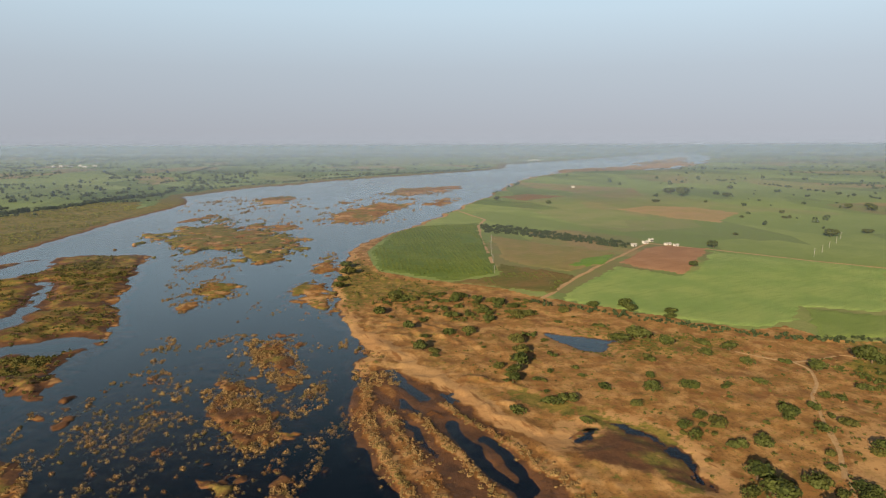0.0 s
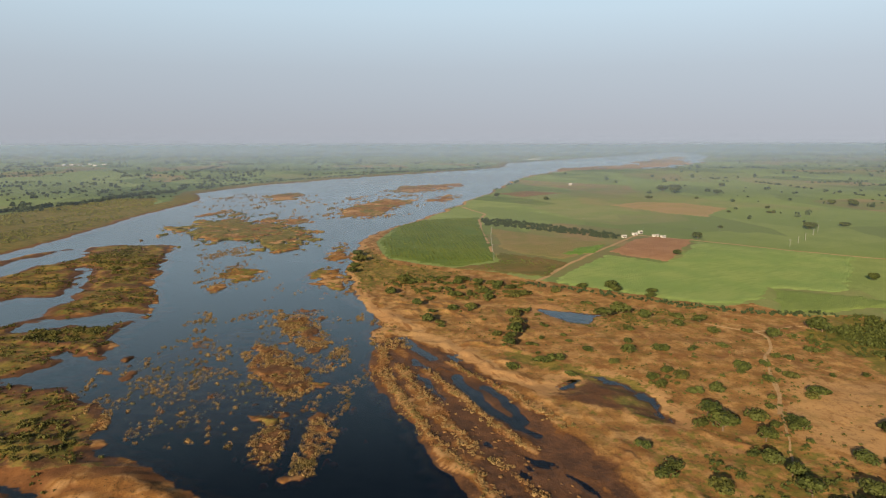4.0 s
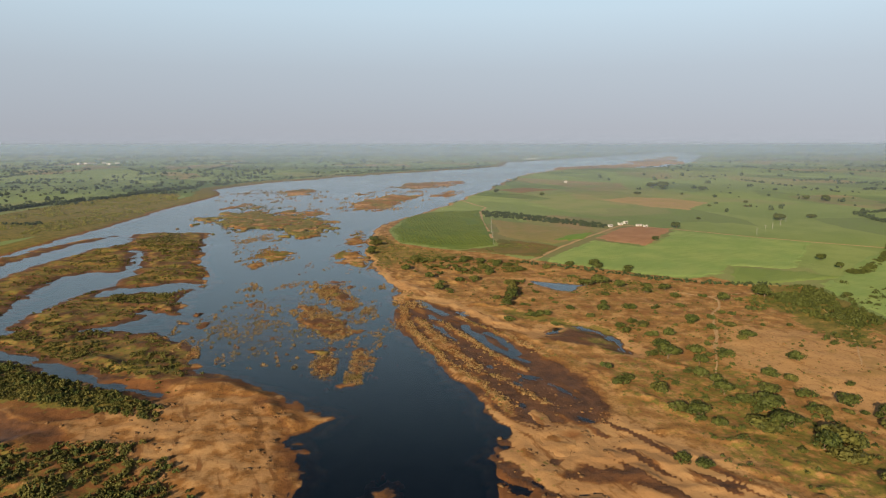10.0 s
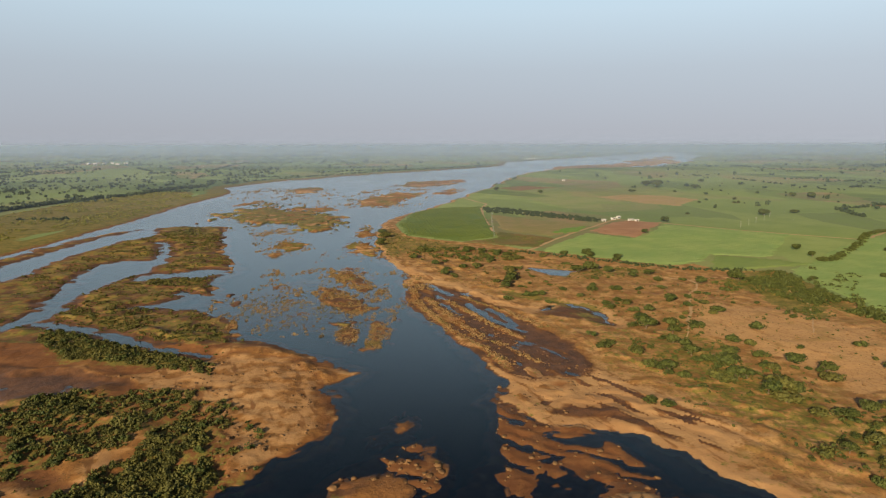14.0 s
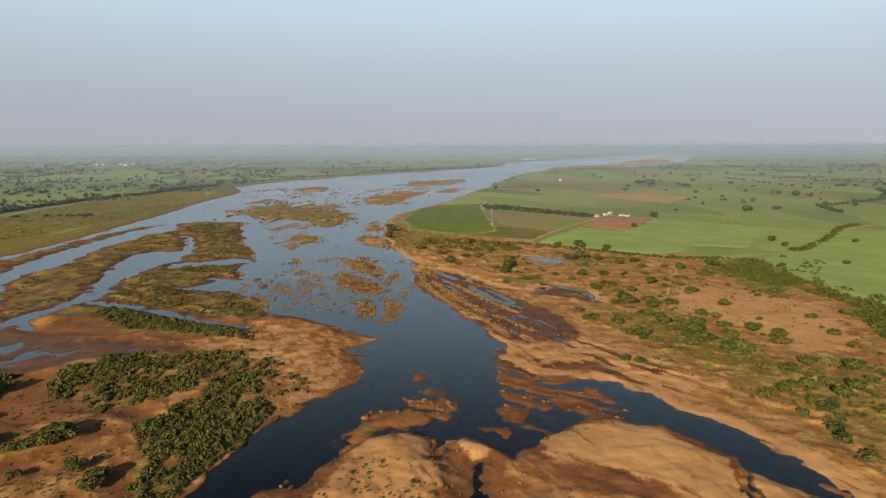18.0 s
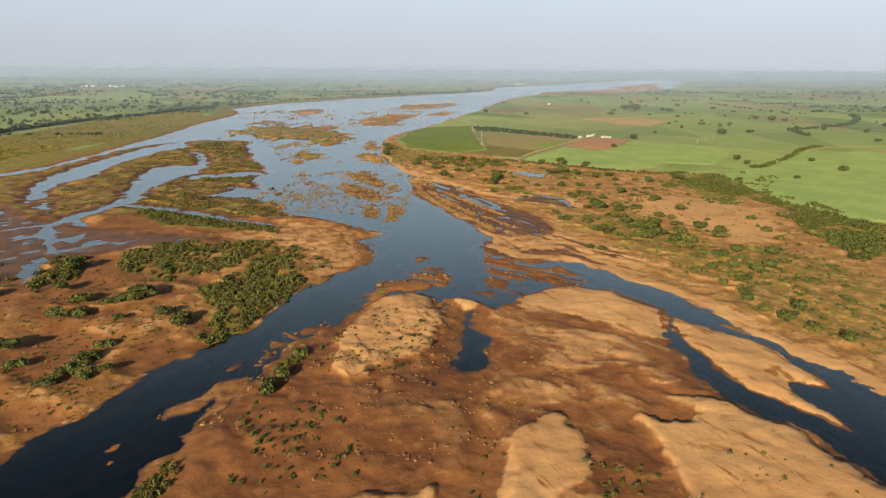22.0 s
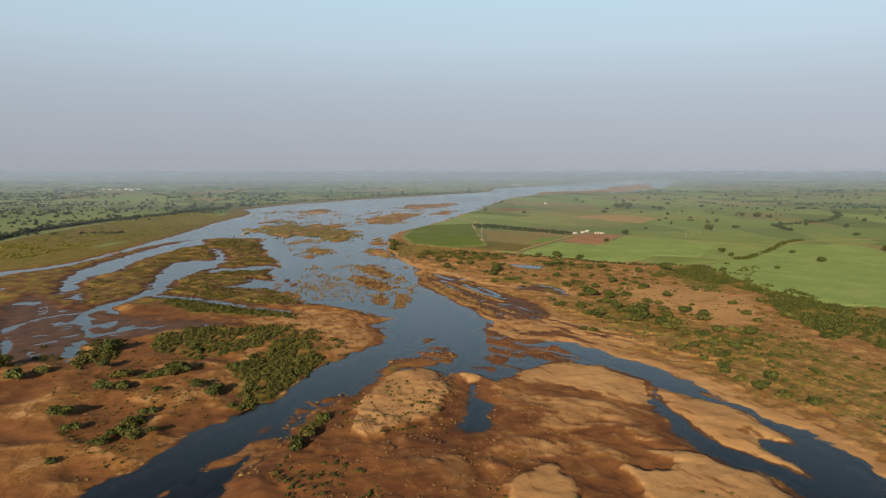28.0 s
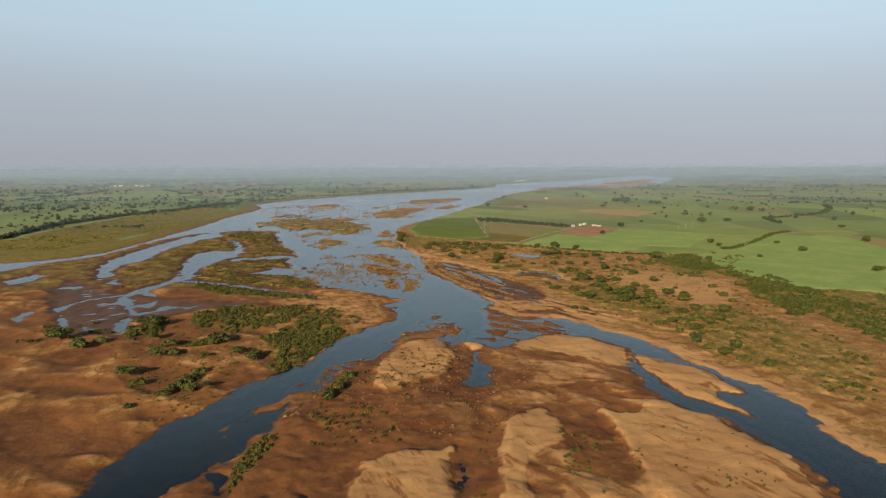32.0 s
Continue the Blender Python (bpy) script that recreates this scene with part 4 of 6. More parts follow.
def ground_at(x, y):
    """Height of the ground and its cover (sand, green, mud, crop, deep)."""
    x, y = np.asarray(x, float), np.asarray(y, float)
    u, v = wander(x, y)
    east, north, west, south = (inside(o, u, v, 400) for o in (EAST, NORTHWEST, WEST, SOUTH))
    d = np.maximum(np.maximum(east, north), np.maximum(west, south))
    cut = np.full(x.shape, -45.0)
    su, sv = x + 0.35 * (u - x), y + 0.35 * (v - y)
    for o in CHANNELS:
        cut = np.maximum(cut, inside(o, su, sv, 12))
    cut = cut + np.where(cut > -12, 1.1 * rough(x, y, 9, 4, 12) - 0.15, 0)
    d = np.minimum(d, -cut) + 0.9 * rough(x, y, 6, 3, 11)
    d = d + ease(v, 118, 140) * ease(west, -12, -6) * np.where((north < -5) & (east < -5), 3.0 * (rough(0.5 * x + 0.4 * y, y - 0.3 * x, 9, 4, 55) - 0.1), 0)
    z = shore(d)
    land = ease(d, 0.5, 9)
    scrub = inside(SCRUB, u, v, 300)
    wild = ease(scrub, -8, 4)
    bare = np.where((west > -5) | (south > -5), 1.0, wild)
    gully = 1 - np.abs(rough(u, v, 19, 3, 21))
    crag = np.maximum(rough(x, y, 6.5, 3, 27), 0) ** 2
    ledge = 0.075 * east + 1.1 * rough(x, y, 46, 3, 25)
    ledge = np.where(east > 0, ease(ledge - np.floor(ledge), 0.80, 1.0) - (ledge - np.floor(ledge)), 0) * 0.9 * (1 - ease(east, 40, 90))
    calm = 1 - 0.55 * ease(east, 25, 70)
    relief = 0.5 * rough(x, y, 34, 3, 20) + calm * (0.8 * (gully - 0.65) + 0.12 * rough(x, y, 3.4, 2, 23) + 0.4 * crag) + ledge
    for o in SCARPS:
        relief = relief + 0.9 * np.exp(-(line_off(o, u, v) / 2.2) ** 2) * np.maximum(0.4 + rough(x, y, 8, 2, 71), 0)
    # worn mounds on the southern bank, long smooth dunes on the western one
    on_south, on_west = south > 0, west > 0
    flow, over = 0.84 * u - 0.54 * v, 0.54 * u + 0.84 * v
    hump = np.abs(rough(0.55 * flow, over, 9, 3, 35)) + 0.5 * np.abs(rough(x, y, 5.5, 2, 36))
    broad = rough(0.6 * flow, over, 30, 2, 37)
    relief = np.where(on_south, 0.75 * (hump - 0.42) + 0.6 * broad + 0.06 * rough(x, y, 2.6, 2, 38), relief)
    dunes = np.abs(rough(0.7 * u + 0.3 * v, 1.3 * v, 30, 2, 39))
    relief = np.where(on_west, 1.9 * (0.45 - dunes) + 0.35 * rough(x, y, 9, 2, 34), relief)
    relief = np.where(on_west & (inside(SAND_W, u, v, 20) > 0), 0.5 * (hump - 0.4), relief)
    z = z + land * np.where(bare > 0.5, relief, 0.12 * rough(x, y, 40, 2, 24)) * np.maximum(bare, 0.25)
    tables = np.full(x.shape, -10.0)
    for o, lift in ((SAND_S0, 0.9), (SAND_S1, 0.9), (SAND_S2, 1.3), (TABLE_A, 1.2), (TABLE_B, 1.0), (TABLE_C, 0.3), (PLATE_E, 0.7)):
        k = inside(o, x + 0.45 * (u - x), y + 0.45 * (v - y), 10) + 0.8 * rough(x, y, 5, 2, 45)
        tables = np.maximum(tables, k)
        top = ease(k, -0.8, 1.0) * ease(d, 0, 5)
        z = z + top * (lift - (0.1 if o is TABLE_A else 0.5) * np.where(on_south, relief, 0))
    basin = np.maximum(inside(BASIN, u, v, 20), np.maximum(inside(MUD_S2, x + 0.5 * (u - x), y + 0.5 * (v - y), 20), -20))
    wet = ease(basin, -2.5, 2.5) * land
    z = z * (1 - 0.85 * wet) + 0.85 * wet * (WATER_LEVEL + 0.30 + 0.25 * (hump - 0.4))
    z = np.where(d > 0, np.maximum(z, WATER_LEVEL + 0.34 * ease(d, 0, 4) + 0.06 * rough(x, y, 5, 2, 28) * ease(d, 2, 5)), z)
    for o, top in ((SHOAL_A, 1.46), (SHOAL_B, 1.42), (SHOAL_C, 1.46), (SHOAL_D, 1.40), (SHOAL_E, 1.42), (SHOAL_F, 1.05)):
        k = ease(inside(o, u, v, 20), -3, 5)
        z = np.maximum(z, WATER_LEVEL - 1.6 + k * (top + 0.30 * rough(x, y, 8, 3, 29)))
    # drowned shoals under the reed clumps
    k = ease(inside(REEF_E, u, v, 30), -6, 14)
    z = np.where(d < 0, np.maximum(z, WATER_LEVEL - 1.6 + k * (0.85 + 0.55 * rough(x, y, 13, 3, 72))), z)
    # the dissected bar: ridges, mud flats and pools drawn out along the bank
    bx, by = x + 0.5 * (u - x), y + 0.5 * (v - y)
    zone = ease(inside(BAR_ZONE, bx, by, 20), -2.5, 2.5)
    strand = rough(0.13 * (0.52 * bx - 0.85 * by), 0.85 * bx + 0.52 * by, 3.4, 3, 73)
    bar_z = 0.16 + 0.24 * strand + 0.12 * rough(x, y, 11, 3, 74)
    crest = np.zeros(x.shape)
    for o, wide, tall in BAR_RIDGES:
        crest = np.maximum(crest, tall * np.exp(-(line_off(o, bx, by) / wide) ** 2) * (0.75 + 0.35 * rough(x, y, 5, 3, 75)))
    bar_z = bar_z + crest
    for o, wide, drop in BAR_POOLS:
        bar_z = bar_z - drop * np.exp(-(line_off(o, bx, by) / wide) ** 2) * (0.8 + 0.3 * rough(x, y, 6, 2, 76))
    z = z * (1 - zone) + zone * (WATER_LEVEL + bar_z)
    # low wet bars, half drowned, drawn out along the flow
    fingers = rough(0.26 * flow, over, 3.1, 3, 47) + 0.5 * rough(x, y, 12, 2, 49)
    for o, lift in ((FLAT_A, 1.62), (FLAT_B, 1.57), (FLAT_C, 1.52), (FLAT_D, 1.60), (FLAT_E, 1.55)):
        k = ease(inside(o, x + 0.5 * (u - x), y + 0.5 * (v - y), 20), -4, 3)
        z = np.maximum(z, WATER_LEVEL - 1.6 + k * (lift + 0.42 * fingers))
    flat = ease(inside(MUD_W, u, v, 30), 0, 9)
    z = z * (1 - flat) + flat * np.minimum(z, WATER_LEVEL + 0.09 + 0.16 * rough(0.45 * (0.75 * x + 0.66 * y), 0.66 * x - 0.75 * y, 6.5, 4, 30))
    crop = np.where((east > 0) & (wild < 0.5), 1.0, np.where(north > 30, 0.8 * ease(v, 380, 440) * (1 - ease(inside(TERRACE_NW, u, v, 20), -6, 6)), 0.0)) * ease(d, 2, 10)
    rim_dry = ease(inside(DRY_RIM, x, y, 20), -2, 2)
    crop = crop * (1 - rim_dry)
    edge = 1 - ease(d, 1, 9)
    sand = np.where(on_south, 0.44, np.where(on_west, 0.40, 0.44)) + 0.4 * edge * np.where(east > -2, 1, 0)
    green = np.where(east > -2, 0.37, np.where(north > -2, 0.30 + 0.55 * ease(d, 1, 7), 0.08)) + 0 * x
    mud = np.where(d > -2, 0.75 * (1 - ease(d, -1, 2.2)), 0.36)
    height_over = z - WATER_LEVEL
    red = np.where(d < 0.5, 0.75, 0.0)
    drawn = rough(0.22 * flow, over, 4.5, 3, 49)
    red = np.where(on_south & (d > 0), np.maximum(0.98 * (1 - ease(height_over + 0.5 * rough(x, y, 14, 2, 48), 0.6, 1.6)), np.where(x < 15, 0.44 + 0.30 * ease(-x, 0, 45), 0.30) + 0.5 * np.maximum(drawn, 0)), red)
    red = np.where(on_south & (d > 2), 0.14 + 0.78 * red, red)
    mud = np.where(on_south, np.maximum(mud, 0.52 * (1 - ease(height_over, 0.2, 0.6))), mud)
    # Darker red lows and paler tops in the colour bring out the dune relief.
    red = np.where(on_west, 0.66 - 0.52 * ease(relief + 0.5 * rough(x, y, 22, 2, 50), 0.0, 1.2), red)
    red = np.maximum(red, 0.85 * wet)
    red = np.where(on_south, red * (1 - 0.7 * ease(tables, -0.5, 1.5)), red)
    sand = np.where(on_south & (tables > 0), 0.70, sand + np.where(on_south, 0.35 * ease(height_over, 0.9, 1.9), 0))
    straw = np.where((east > 0) & ((wild > 0.5) | (rim_dry > 0.5)), ease(d, 4, 16), 0.0)
    for o, what, amount, soft in ((SAND_E1, "s", 0.9, 4), (SAND_E2, "s", 0.9, 4), (PLATE_E, "s", 1.0, 2), (BARE_E, "s", 0.95, 20), (SAND_W, "s", 0.50, 5),
                                  (GREEN_E, "g", 0.58, 14), (BELT_E, "g", 0.62, 8), (BLOCK_E, "g", 0.75, 6), (BELT_S, "g", 0.66, 8), (GREEN_E7, "g", 0.55, 12), (GREEN_W1, "g", 0.75, 6), (GREEN_W2, "g", 0.6, 8), (GREEN_W3, "g", 0.75, 8), (GREEN_W4, "g", 0.7, 10),
                                  (SCRUB_W1, "g", 0.56, 4), (SCRUB_W2, "g", 0.50, 5), (SCRUB_W3, "g", 0.42, 5), (TERRACE_NW, "g", 0.62, 12), (VEG_S1, "g", 0.5, 3), (VEG_S2, "g", 0.5, 3), (VEG_S3, "g", 0.38, 5),
                                  (GREEN_E2, "g", 0.62, 8), (GREEN_E3, "g", 0.52, 8), (GREEN_E4, "g", 0.74, 6), (GREEN_E5, "g", 0.5, 8), (GREEN_E6, "g", 0.48, 10),
                                  (MUD_W, "m", 0.86, 10), (MUD_E, "m", 0.66, 5), (MUD_F, "m", 0.62, 4), (MUD_MARSH, "m", 0.56, 4), (MUD_MARSH, "g", 0.5, 5), (SCRUB_W4, "g", 0.50, 5), (SCRUB_W5, "g", 0.56, 4), (MUD_S3, "m", 0.36, 4)):
        k = ease(inside(o, u, v, 30), -soft, soft) * amount
        if what == "s":
            sand = np.maximum(sand, k)
        elif what == "g":
            green = np.maximum(green, k)
        else:
            mud = np.maximum(mud, k)
    straw = straw * (1 - ease(inside(PLATE_E, u, v, 10), -2, 1))
    green = green * (1 - ease(inside(PLATE_E, u, v, 10), -2, 1))
    streaked = ease(inside(MUD_F, u, v, 20), -3, 3) * np.maximum(drawn, 0)
    mud, sand = mud - 0.8 * streaked, sand + 0.5 * streaked
    straw = straw * (1 - ease(np.maximum(inside(MUD_F, u, v, 20), inside(BAR_EAST, u, v, 20)), -4, 4))
    red = np.maximum(red, 0.62 * ease(inside(BAR_EAST, u, v, 20), -3, 4))
    on_sand = on_west & (inside(SAND_W, u, v, 30) > 0)
    green = np.where(inside(BARE_E, u, v, 30) > 0, 0.15, np.where(on_sand, 0.0, green))
    red = np.where(on_west, red * (1 - 0.55 * ease(inside(SAND_W, u, v, 20), -1, 6)), red)
    north_islands = on_west & (v > 130)
    green = np.where(north_islands, np.maximum(green, 0.38 + 0.26 * ease(d, 2, 8)), green)
    red = np.where(north_islands, 0.34, red)
    mud = np.where(north_islands, np.maximum(mud, 0.46), mud)
    mud = np.where((on_south & (tables > 0)) | (on_west & (inside(SAND_W, u, v, 10) > 7)), 0.0, mud)
    # wet red streaks and pale plates south of the bar
    streak = ease(inside(STREAK_E, bx, by, 20), -5, 5) * land
    wet_line = ease(rough(0.15 * (0.6 * bx - 0.8 * by), 0.8 * bx + 0.6 * by, 3.6, 3, 79), -0.05, 0.3)
    z = z - 0.45 * streak * np.maximum(z - WATER_LEVEL - 0.3, 0) * (0.6 + 0.4 * wet_line)
    mud = mud * (1 - streak) + streak * 0.62 * wet_line
    red = red * (1 - streak) + streak * 0.80 * wet_line
    sand = sand * (1 - streak) + streak * (0.85 - 0.5 * wet_line)
    straw, green = straw * (1 - streak), green * (1 - 0.7 * streak)
    dry_bar = ease(bar_z, 0.28, 0.62)
    mud = mud * (1 - zone) + zone * (0.74 - 0.7 * dry_bar)
    red = red * (1 - zone) + zone * (0.85 - 0.65 * dry_bar)
    sand = sand * (1 - zone) + zone * (0.25 + 0.25 * dry_bar)
    green = green * (1 - zone) + zone * 0.42 * ease(crest, 0.2, 0.5)
    straw = straw * (1 - zone)
    beach = np.maximum(np.exp(-(line_off(BEACH_LINE, u, v) / 5.0) ** 2), np.exp(-(line_off(EAST_RIM, u, v) / 2.6) ** 2)) * (d > -3)
    sand, straw, green, mud, red = np.maximum(sand, beach), straw * (1 - beach), green * (1 - beach), mud * (1 - beach), red * (1 - beach)
    bank_nw = (north > -3) & (crop < 0.3)
    red = np.where(bank_nw, 0.55 * (1 - ease(inside(TERRACE_NW, u, v, 20), -5, 4)), red)
    rim = north_islands & (d < 4)
    mud = np.where(rim, np.maximum(mud, 0.66), mud)
    # How far the bed takes the painted dark tone of deep water.
    deep = 1 - ease(z, WATER_LEVEL - 1.35, WATER_LEVEL - 0.40)
    return z, sand, green, mud, crop, deep, red, straw


def heights(places):
    """The ground's height at each of the places (x, y, ...)."""
    xy = np.array([p[:2] for p in places], float)
    return [float(h) for h in ground_at(xy[:, 0], xy[:, 1])[0]]


def mesh_of(name, verts, faces, material):
    me = bpy.data.meshes.new(name)
    me.vertices.add(len(verts))
    me.vertices.foreach_set("co", np.asarray(verts, np.float32).ravel())
    faces = np.asarray(faces, np.int32)
    k = faces.shape[1]
    me.loops.add(faces.size)
    me.loops.foreach_set("vertex_index", faces.ravel())
    me.polygons.add(len(faces))
    me.polygons.foreach_set("loop_start", np.arange(0, faces.size, k, dtype=np.int32))
    me.update(calc_edges=True)
    me.materials.append(material)
    return me


def covered(me, sand, green, mud, crop, deep, red, straw):
    layer = me.color_attributes.new("cover", "FLOAT_COLOR", "POINT")
    rgba = np.stack([sand, green, mud, np.ones_like(sand)], 1).astype(np.float32)
    layer.data.foreach_set("color", rgba.ravel())
    for key, values in (("crop", crop), ("deep", deep), ("red", red), ("straw", straw)):
        me.attributes.new(key, "FLOAT", "POINT").data.foreach_set("value", np.asarray(values, np.float32).ravel())
    me.polygons.foreach_set("use_smooth", np.ones(len(me.polygons), bool))
    return me


def grid_faces(nx, ny):
    i = (np.arange(ny - 1)[:, None] * nx + np.arange(nx - 1)).ravel()
    return np.stack([i, i + 1, i + nx + 1, i + nx], 1)


def steps(start, fine_end, end, step, growth):
    out = list(np.arange(start, fine_end, step))
    while out[-1] < end:
        step *= growth
        out.append(out[-1] + step)
    return np.array(out)


right = steps(0, 240, 4500, 1.1, 1.035)
back = -steps(185, 186, 1550, 1.35, 1.12)[::-1]
lines_x = np.concatenate([-right[:0:-1], right])
lines_y = np.concatenate([back, steps(-184, 300, 3850, 1.1, 1.013)])
gx, gy = (a.ravel() for a in np.meshgrid(lines_x, lines_y))
gz, *ground_cover = ground_at(gx, gy)
ground_mesh = mesh_of("ground", np.stack([gx, gy, gz], 1), grid_faces(len(lines_x), len(lines_y)), SOIL)
tagged(new("ground", covered(ground_mesh, *ground_cover)), "dry tan river bank, sand flats and green farmland", "ground", kind="structure")

water_mesh = mesh_of("river_water", [(-4600, -1600, WATER_LEVEL), (4600, -1600, WATER_LEVEL), (4600, 3900, WATER_LEVEL), (-4600, 3900, WATER_LEVEL)], [(0, 1, 2, 3)], WATER)
tagged(new("water", water_mesh), "calm dark river water with shallow sandy margins", "river", kind="structure")

# Added upright see-through sheets that carry the painted distance haze.
for far_off, sheet_material in HAZE_SHEETS:
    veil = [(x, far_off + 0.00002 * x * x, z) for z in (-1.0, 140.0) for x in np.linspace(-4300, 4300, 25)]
    tagged(new("backdrop_haze_sheet", mesh_of("backdrop_haze_sheet", veil, grid_faces(25, 2), sheet_material)), "upright see-through sheet painted as grey haze before the far plain", "haze", kind="structure")


def bar(name, outline, rise, label, sand=0.2, green=0.3, mud=0.2, cell=1.3, ragged=2.0, category="sandbar", group="", red=0.5):
    """An island or bar that stands out of the water."""
    p = np.array(outline, float)
    lo, hi = p.min(0) - 9 - 0.9 * ragged, p.max(0) + 9 + 0.9 * ragged
    cell = max(cell, (hi - lo).max() / 260)
    xs, ys = np.arange(lo[0], hi[0], cell), np.arange(lo[1], hi[1], cell)
    x, y = (a.ravel() for a in np.meshgrid(xs, ys))
    u, v = wander(x, y)
    size = 1 + ease(p[:, 1].mean(), 400, 900) * 2.2
    drawn = 1 - 0.62 * ease(p[:, 1].mean(), 400, 700)
    a, b = drawn * (0.45 * x + 0.89 * y), 0.89 * x - 0.45 * y
    d = inside(outline, x + 0.5 * (u - x), y + 0.5 * (v - y), 12 + 1.9 * ragged) + ragged * (rough(a, b, 10 * size, 4, 41) - 0.25) + 0.9 * ragged * rough(a, b, 4.0 * size, 4, 43)
    z = shore(d, rise, 3.0) + ease(d, 0.5, 5) * (0.3 * rough(x, y, 9, 3, 44) + 0.12 * rough(x, y, 2.2, 2, 46))
    z = np.where(d < -3, -2.4, z)
    faces = grid_faces(len(xs), len(ys))
    faces = faces[(d[faces] > -5.5).any(1)]
    used, faces = np.unique(faces, return_inverse=True)
    faces = faces.reshape(-1, 4)
    x, y, z, d = x[used], y[used], z[used], d[used]
    n = len(x)
    wet = np.maximum(mud, 0.75 * (1 - ease(d, 0, 2.5)))
    me = covered(mesh_of(name, np.stack([x, y, z], 1), faces, SOIL), sand + 0.55 * rough(x, y, 9 * size, 3, 77), green + 0.5 * rough(x, y, 7 * size, 3, 78), wet, np.zeros(n), 1 - ease(z, WATER_LEVEL - 1.35, WATER_LEVEL - 0.40), np.full(n, red), np.zeros(n))
    return tagged(new(name, me), label, category, group)


bar("sandbar", DUNE, 1.3, "smooth pale sandbar between two river channels", sand=1.0, green=0.0, mud=0.0, cell=1.0, ragged=1.2, red=0.0)
bar("river_island", CENTRE_ISLE, 1.0, "low island with olive grass and muddy edges", 0.2, 0.66, 0.10, category="island", red=0.25, ragged=24, group="river islands")
bar("river_island", ISLE_A, 0.7, "small grassy island in shallow water", 0.2, 0.5, 0.2, category="island", red=0.25, ragged=4, group="river islands")
bar("river_island", ISLE_B, 0.7, "small grassy island in shallow water", 0.2, 0.5, 0.2, category="island", red=0.25, ragged=3, group="river islands")
for o in (FAR_BAR_A, FAR_BAR_B, FAR_BAR_C, FAR_BAR_D, FAR_BAR_E, FAR_BAR_F, FAR_BAR_G, FAR_BAR_H):
    bar("mud_bar", o, 0.6, "low reddish-brown mudbar far up the river", 0.35, 0.34, 0.15, category="mudbar", red=0.12, ragged=17, group="far mudbars")
bar("sandbar", FAR_SAND, 0.8, "long pale sandbar far up the river", 0.9, 0.1, 0.0, red=0.0, ragged=22)
for o in (REED_A, REED_B):
    bar("reed_bed", o, 0.6, "brown reed bed beside the grassy bank", 0.2, 0.45, 0.2, category="reed bed", red=0.2, ragged=6, group="reed beds")
for o in (ISLET_A, ISLET_B, ISLET_C, ISLET_D, ISLET_E):
    bar("rocky_islet", o, 0.6, "small rocky islet with dry tan reeds", 0.1, 0.30, 0.52, cell=0.7, category="islet", red=0.4, ragged=9.0, group="rocky islets")
bar("mud_bar", SPUR, 0.7, "reddish mudbar off the tip of the sandbank", 0.25, 0.05, 0.4, category="mudbar", ragged=2.5)
bar("mud_bar", MID_BAR, 0.5, "narrow reddish mudbar along the river channel", 0.35, 0.05, 0.35, cell=0.7, category="mudbar", ragged=1.2)
bar("mud_bar", MUD_BAR, 0.5, "wet brown mudbar beside the sandbank", 0.3, 0.05, 0.45, cell=0.8, category="mudbar", ragged=1.6)
for o in (FINGER_D, FINGER_E):
    bar("mud_bar", o, 0.5, "narrow orange-brown mudbar at the channel mouth", 0.1, 0.0, 0.5, cell=0.6, category="mudbar", ragged=3.0, group="red mudbars")
bar("rocky_islet", FINGER_F, 0.9, "small tan rock standing in the river", 0.5, 0.1, 0.2, cell=0.5, category="islet", ragged=1.0)
bar("sandbar", FINGER_G, 0.8, "pale dry sandbar beside the muddy bank", 0.8, 0.0, 0.0, cell=0.7, ragged=1.6, red=0.0)

# ---- fields and tracks ----


def field(name, outline, label, material, tall=0.5, cell=3.0):
    """A crop that stands above the ground, with an uneven top."""
    p = np.array(outline, float)
    lo, hi = p.min(0) - 4, p.max(0) + 4
    cell = max(cell, (hi - lo).max() / 90)
    xs, ys = np.arange(lo[0], hi[0], cell), np.arange(lo[1], hi[1], cell)
    x, y = (a.ravel() for a in np.meshgrid(xs, ys))
    d = inside(outline, x, y, 12) + 1.2 * rough(x, y, 8, 2, 51)
    z = ground_at(x, y)[0] + np.where(d > 0, tall * (1 + 0.25 * rough(x, y, 5, 2, 52)), -0.5)
    faces = grid_faces(len(xs), len(ys))
    faces = faces[(d[faces] > 0).any(1)]
    used, faces = np.unique(faces, return_inverse=True)
    me = mesh_of(name, np.stack([x, y, z], 1)[used], faces.reshape(-1, 4), material)
    me.polygons.foreach_set("use_smooth", np.ones(len(me.polygons), bool))
    return tagged(new(name, me), label, "field")


CROP = field_material("green_crop", (0.190, 0.282, 0.085), (0.250, 0.325, 0.106), (0.165, 0.245, 0.070))
CROP_DARK = field_material("dark_crop", (0.10, 0.155, 0.032), (0.135, 0.185, 0.040), (0.080, 0.120, 0.026), 3.0, 8)
CROP_SHRUB = leaf_material("plantation_leaves", (0.050, 0.085, 0.014), (0.115, 0.155, 0.028))
CROP_MID = field_material("mid_green_crop", (0.155, 0.22, 0.058), (0.19, 0.25, 0.07), (0.13, 0.19, 0.05))
CROP_LUSH = field_material("lush_crop", (0.13, 0.23, 0.035), (0.16, 0.26, 0.05), (0.10, 0.18, 0.03))
TILLED = field_material("tilled_red_soil", (0.30, 0.160, 0.085), (0.36, 0.205, 0.115), (0.26, 0.135, 0.070))
FALLOW = field_material("fallow_stubble", (0.23, 0.185, 0.075), (0.19, 0.18, 0.06), (0.28, 0.21, 0.10))
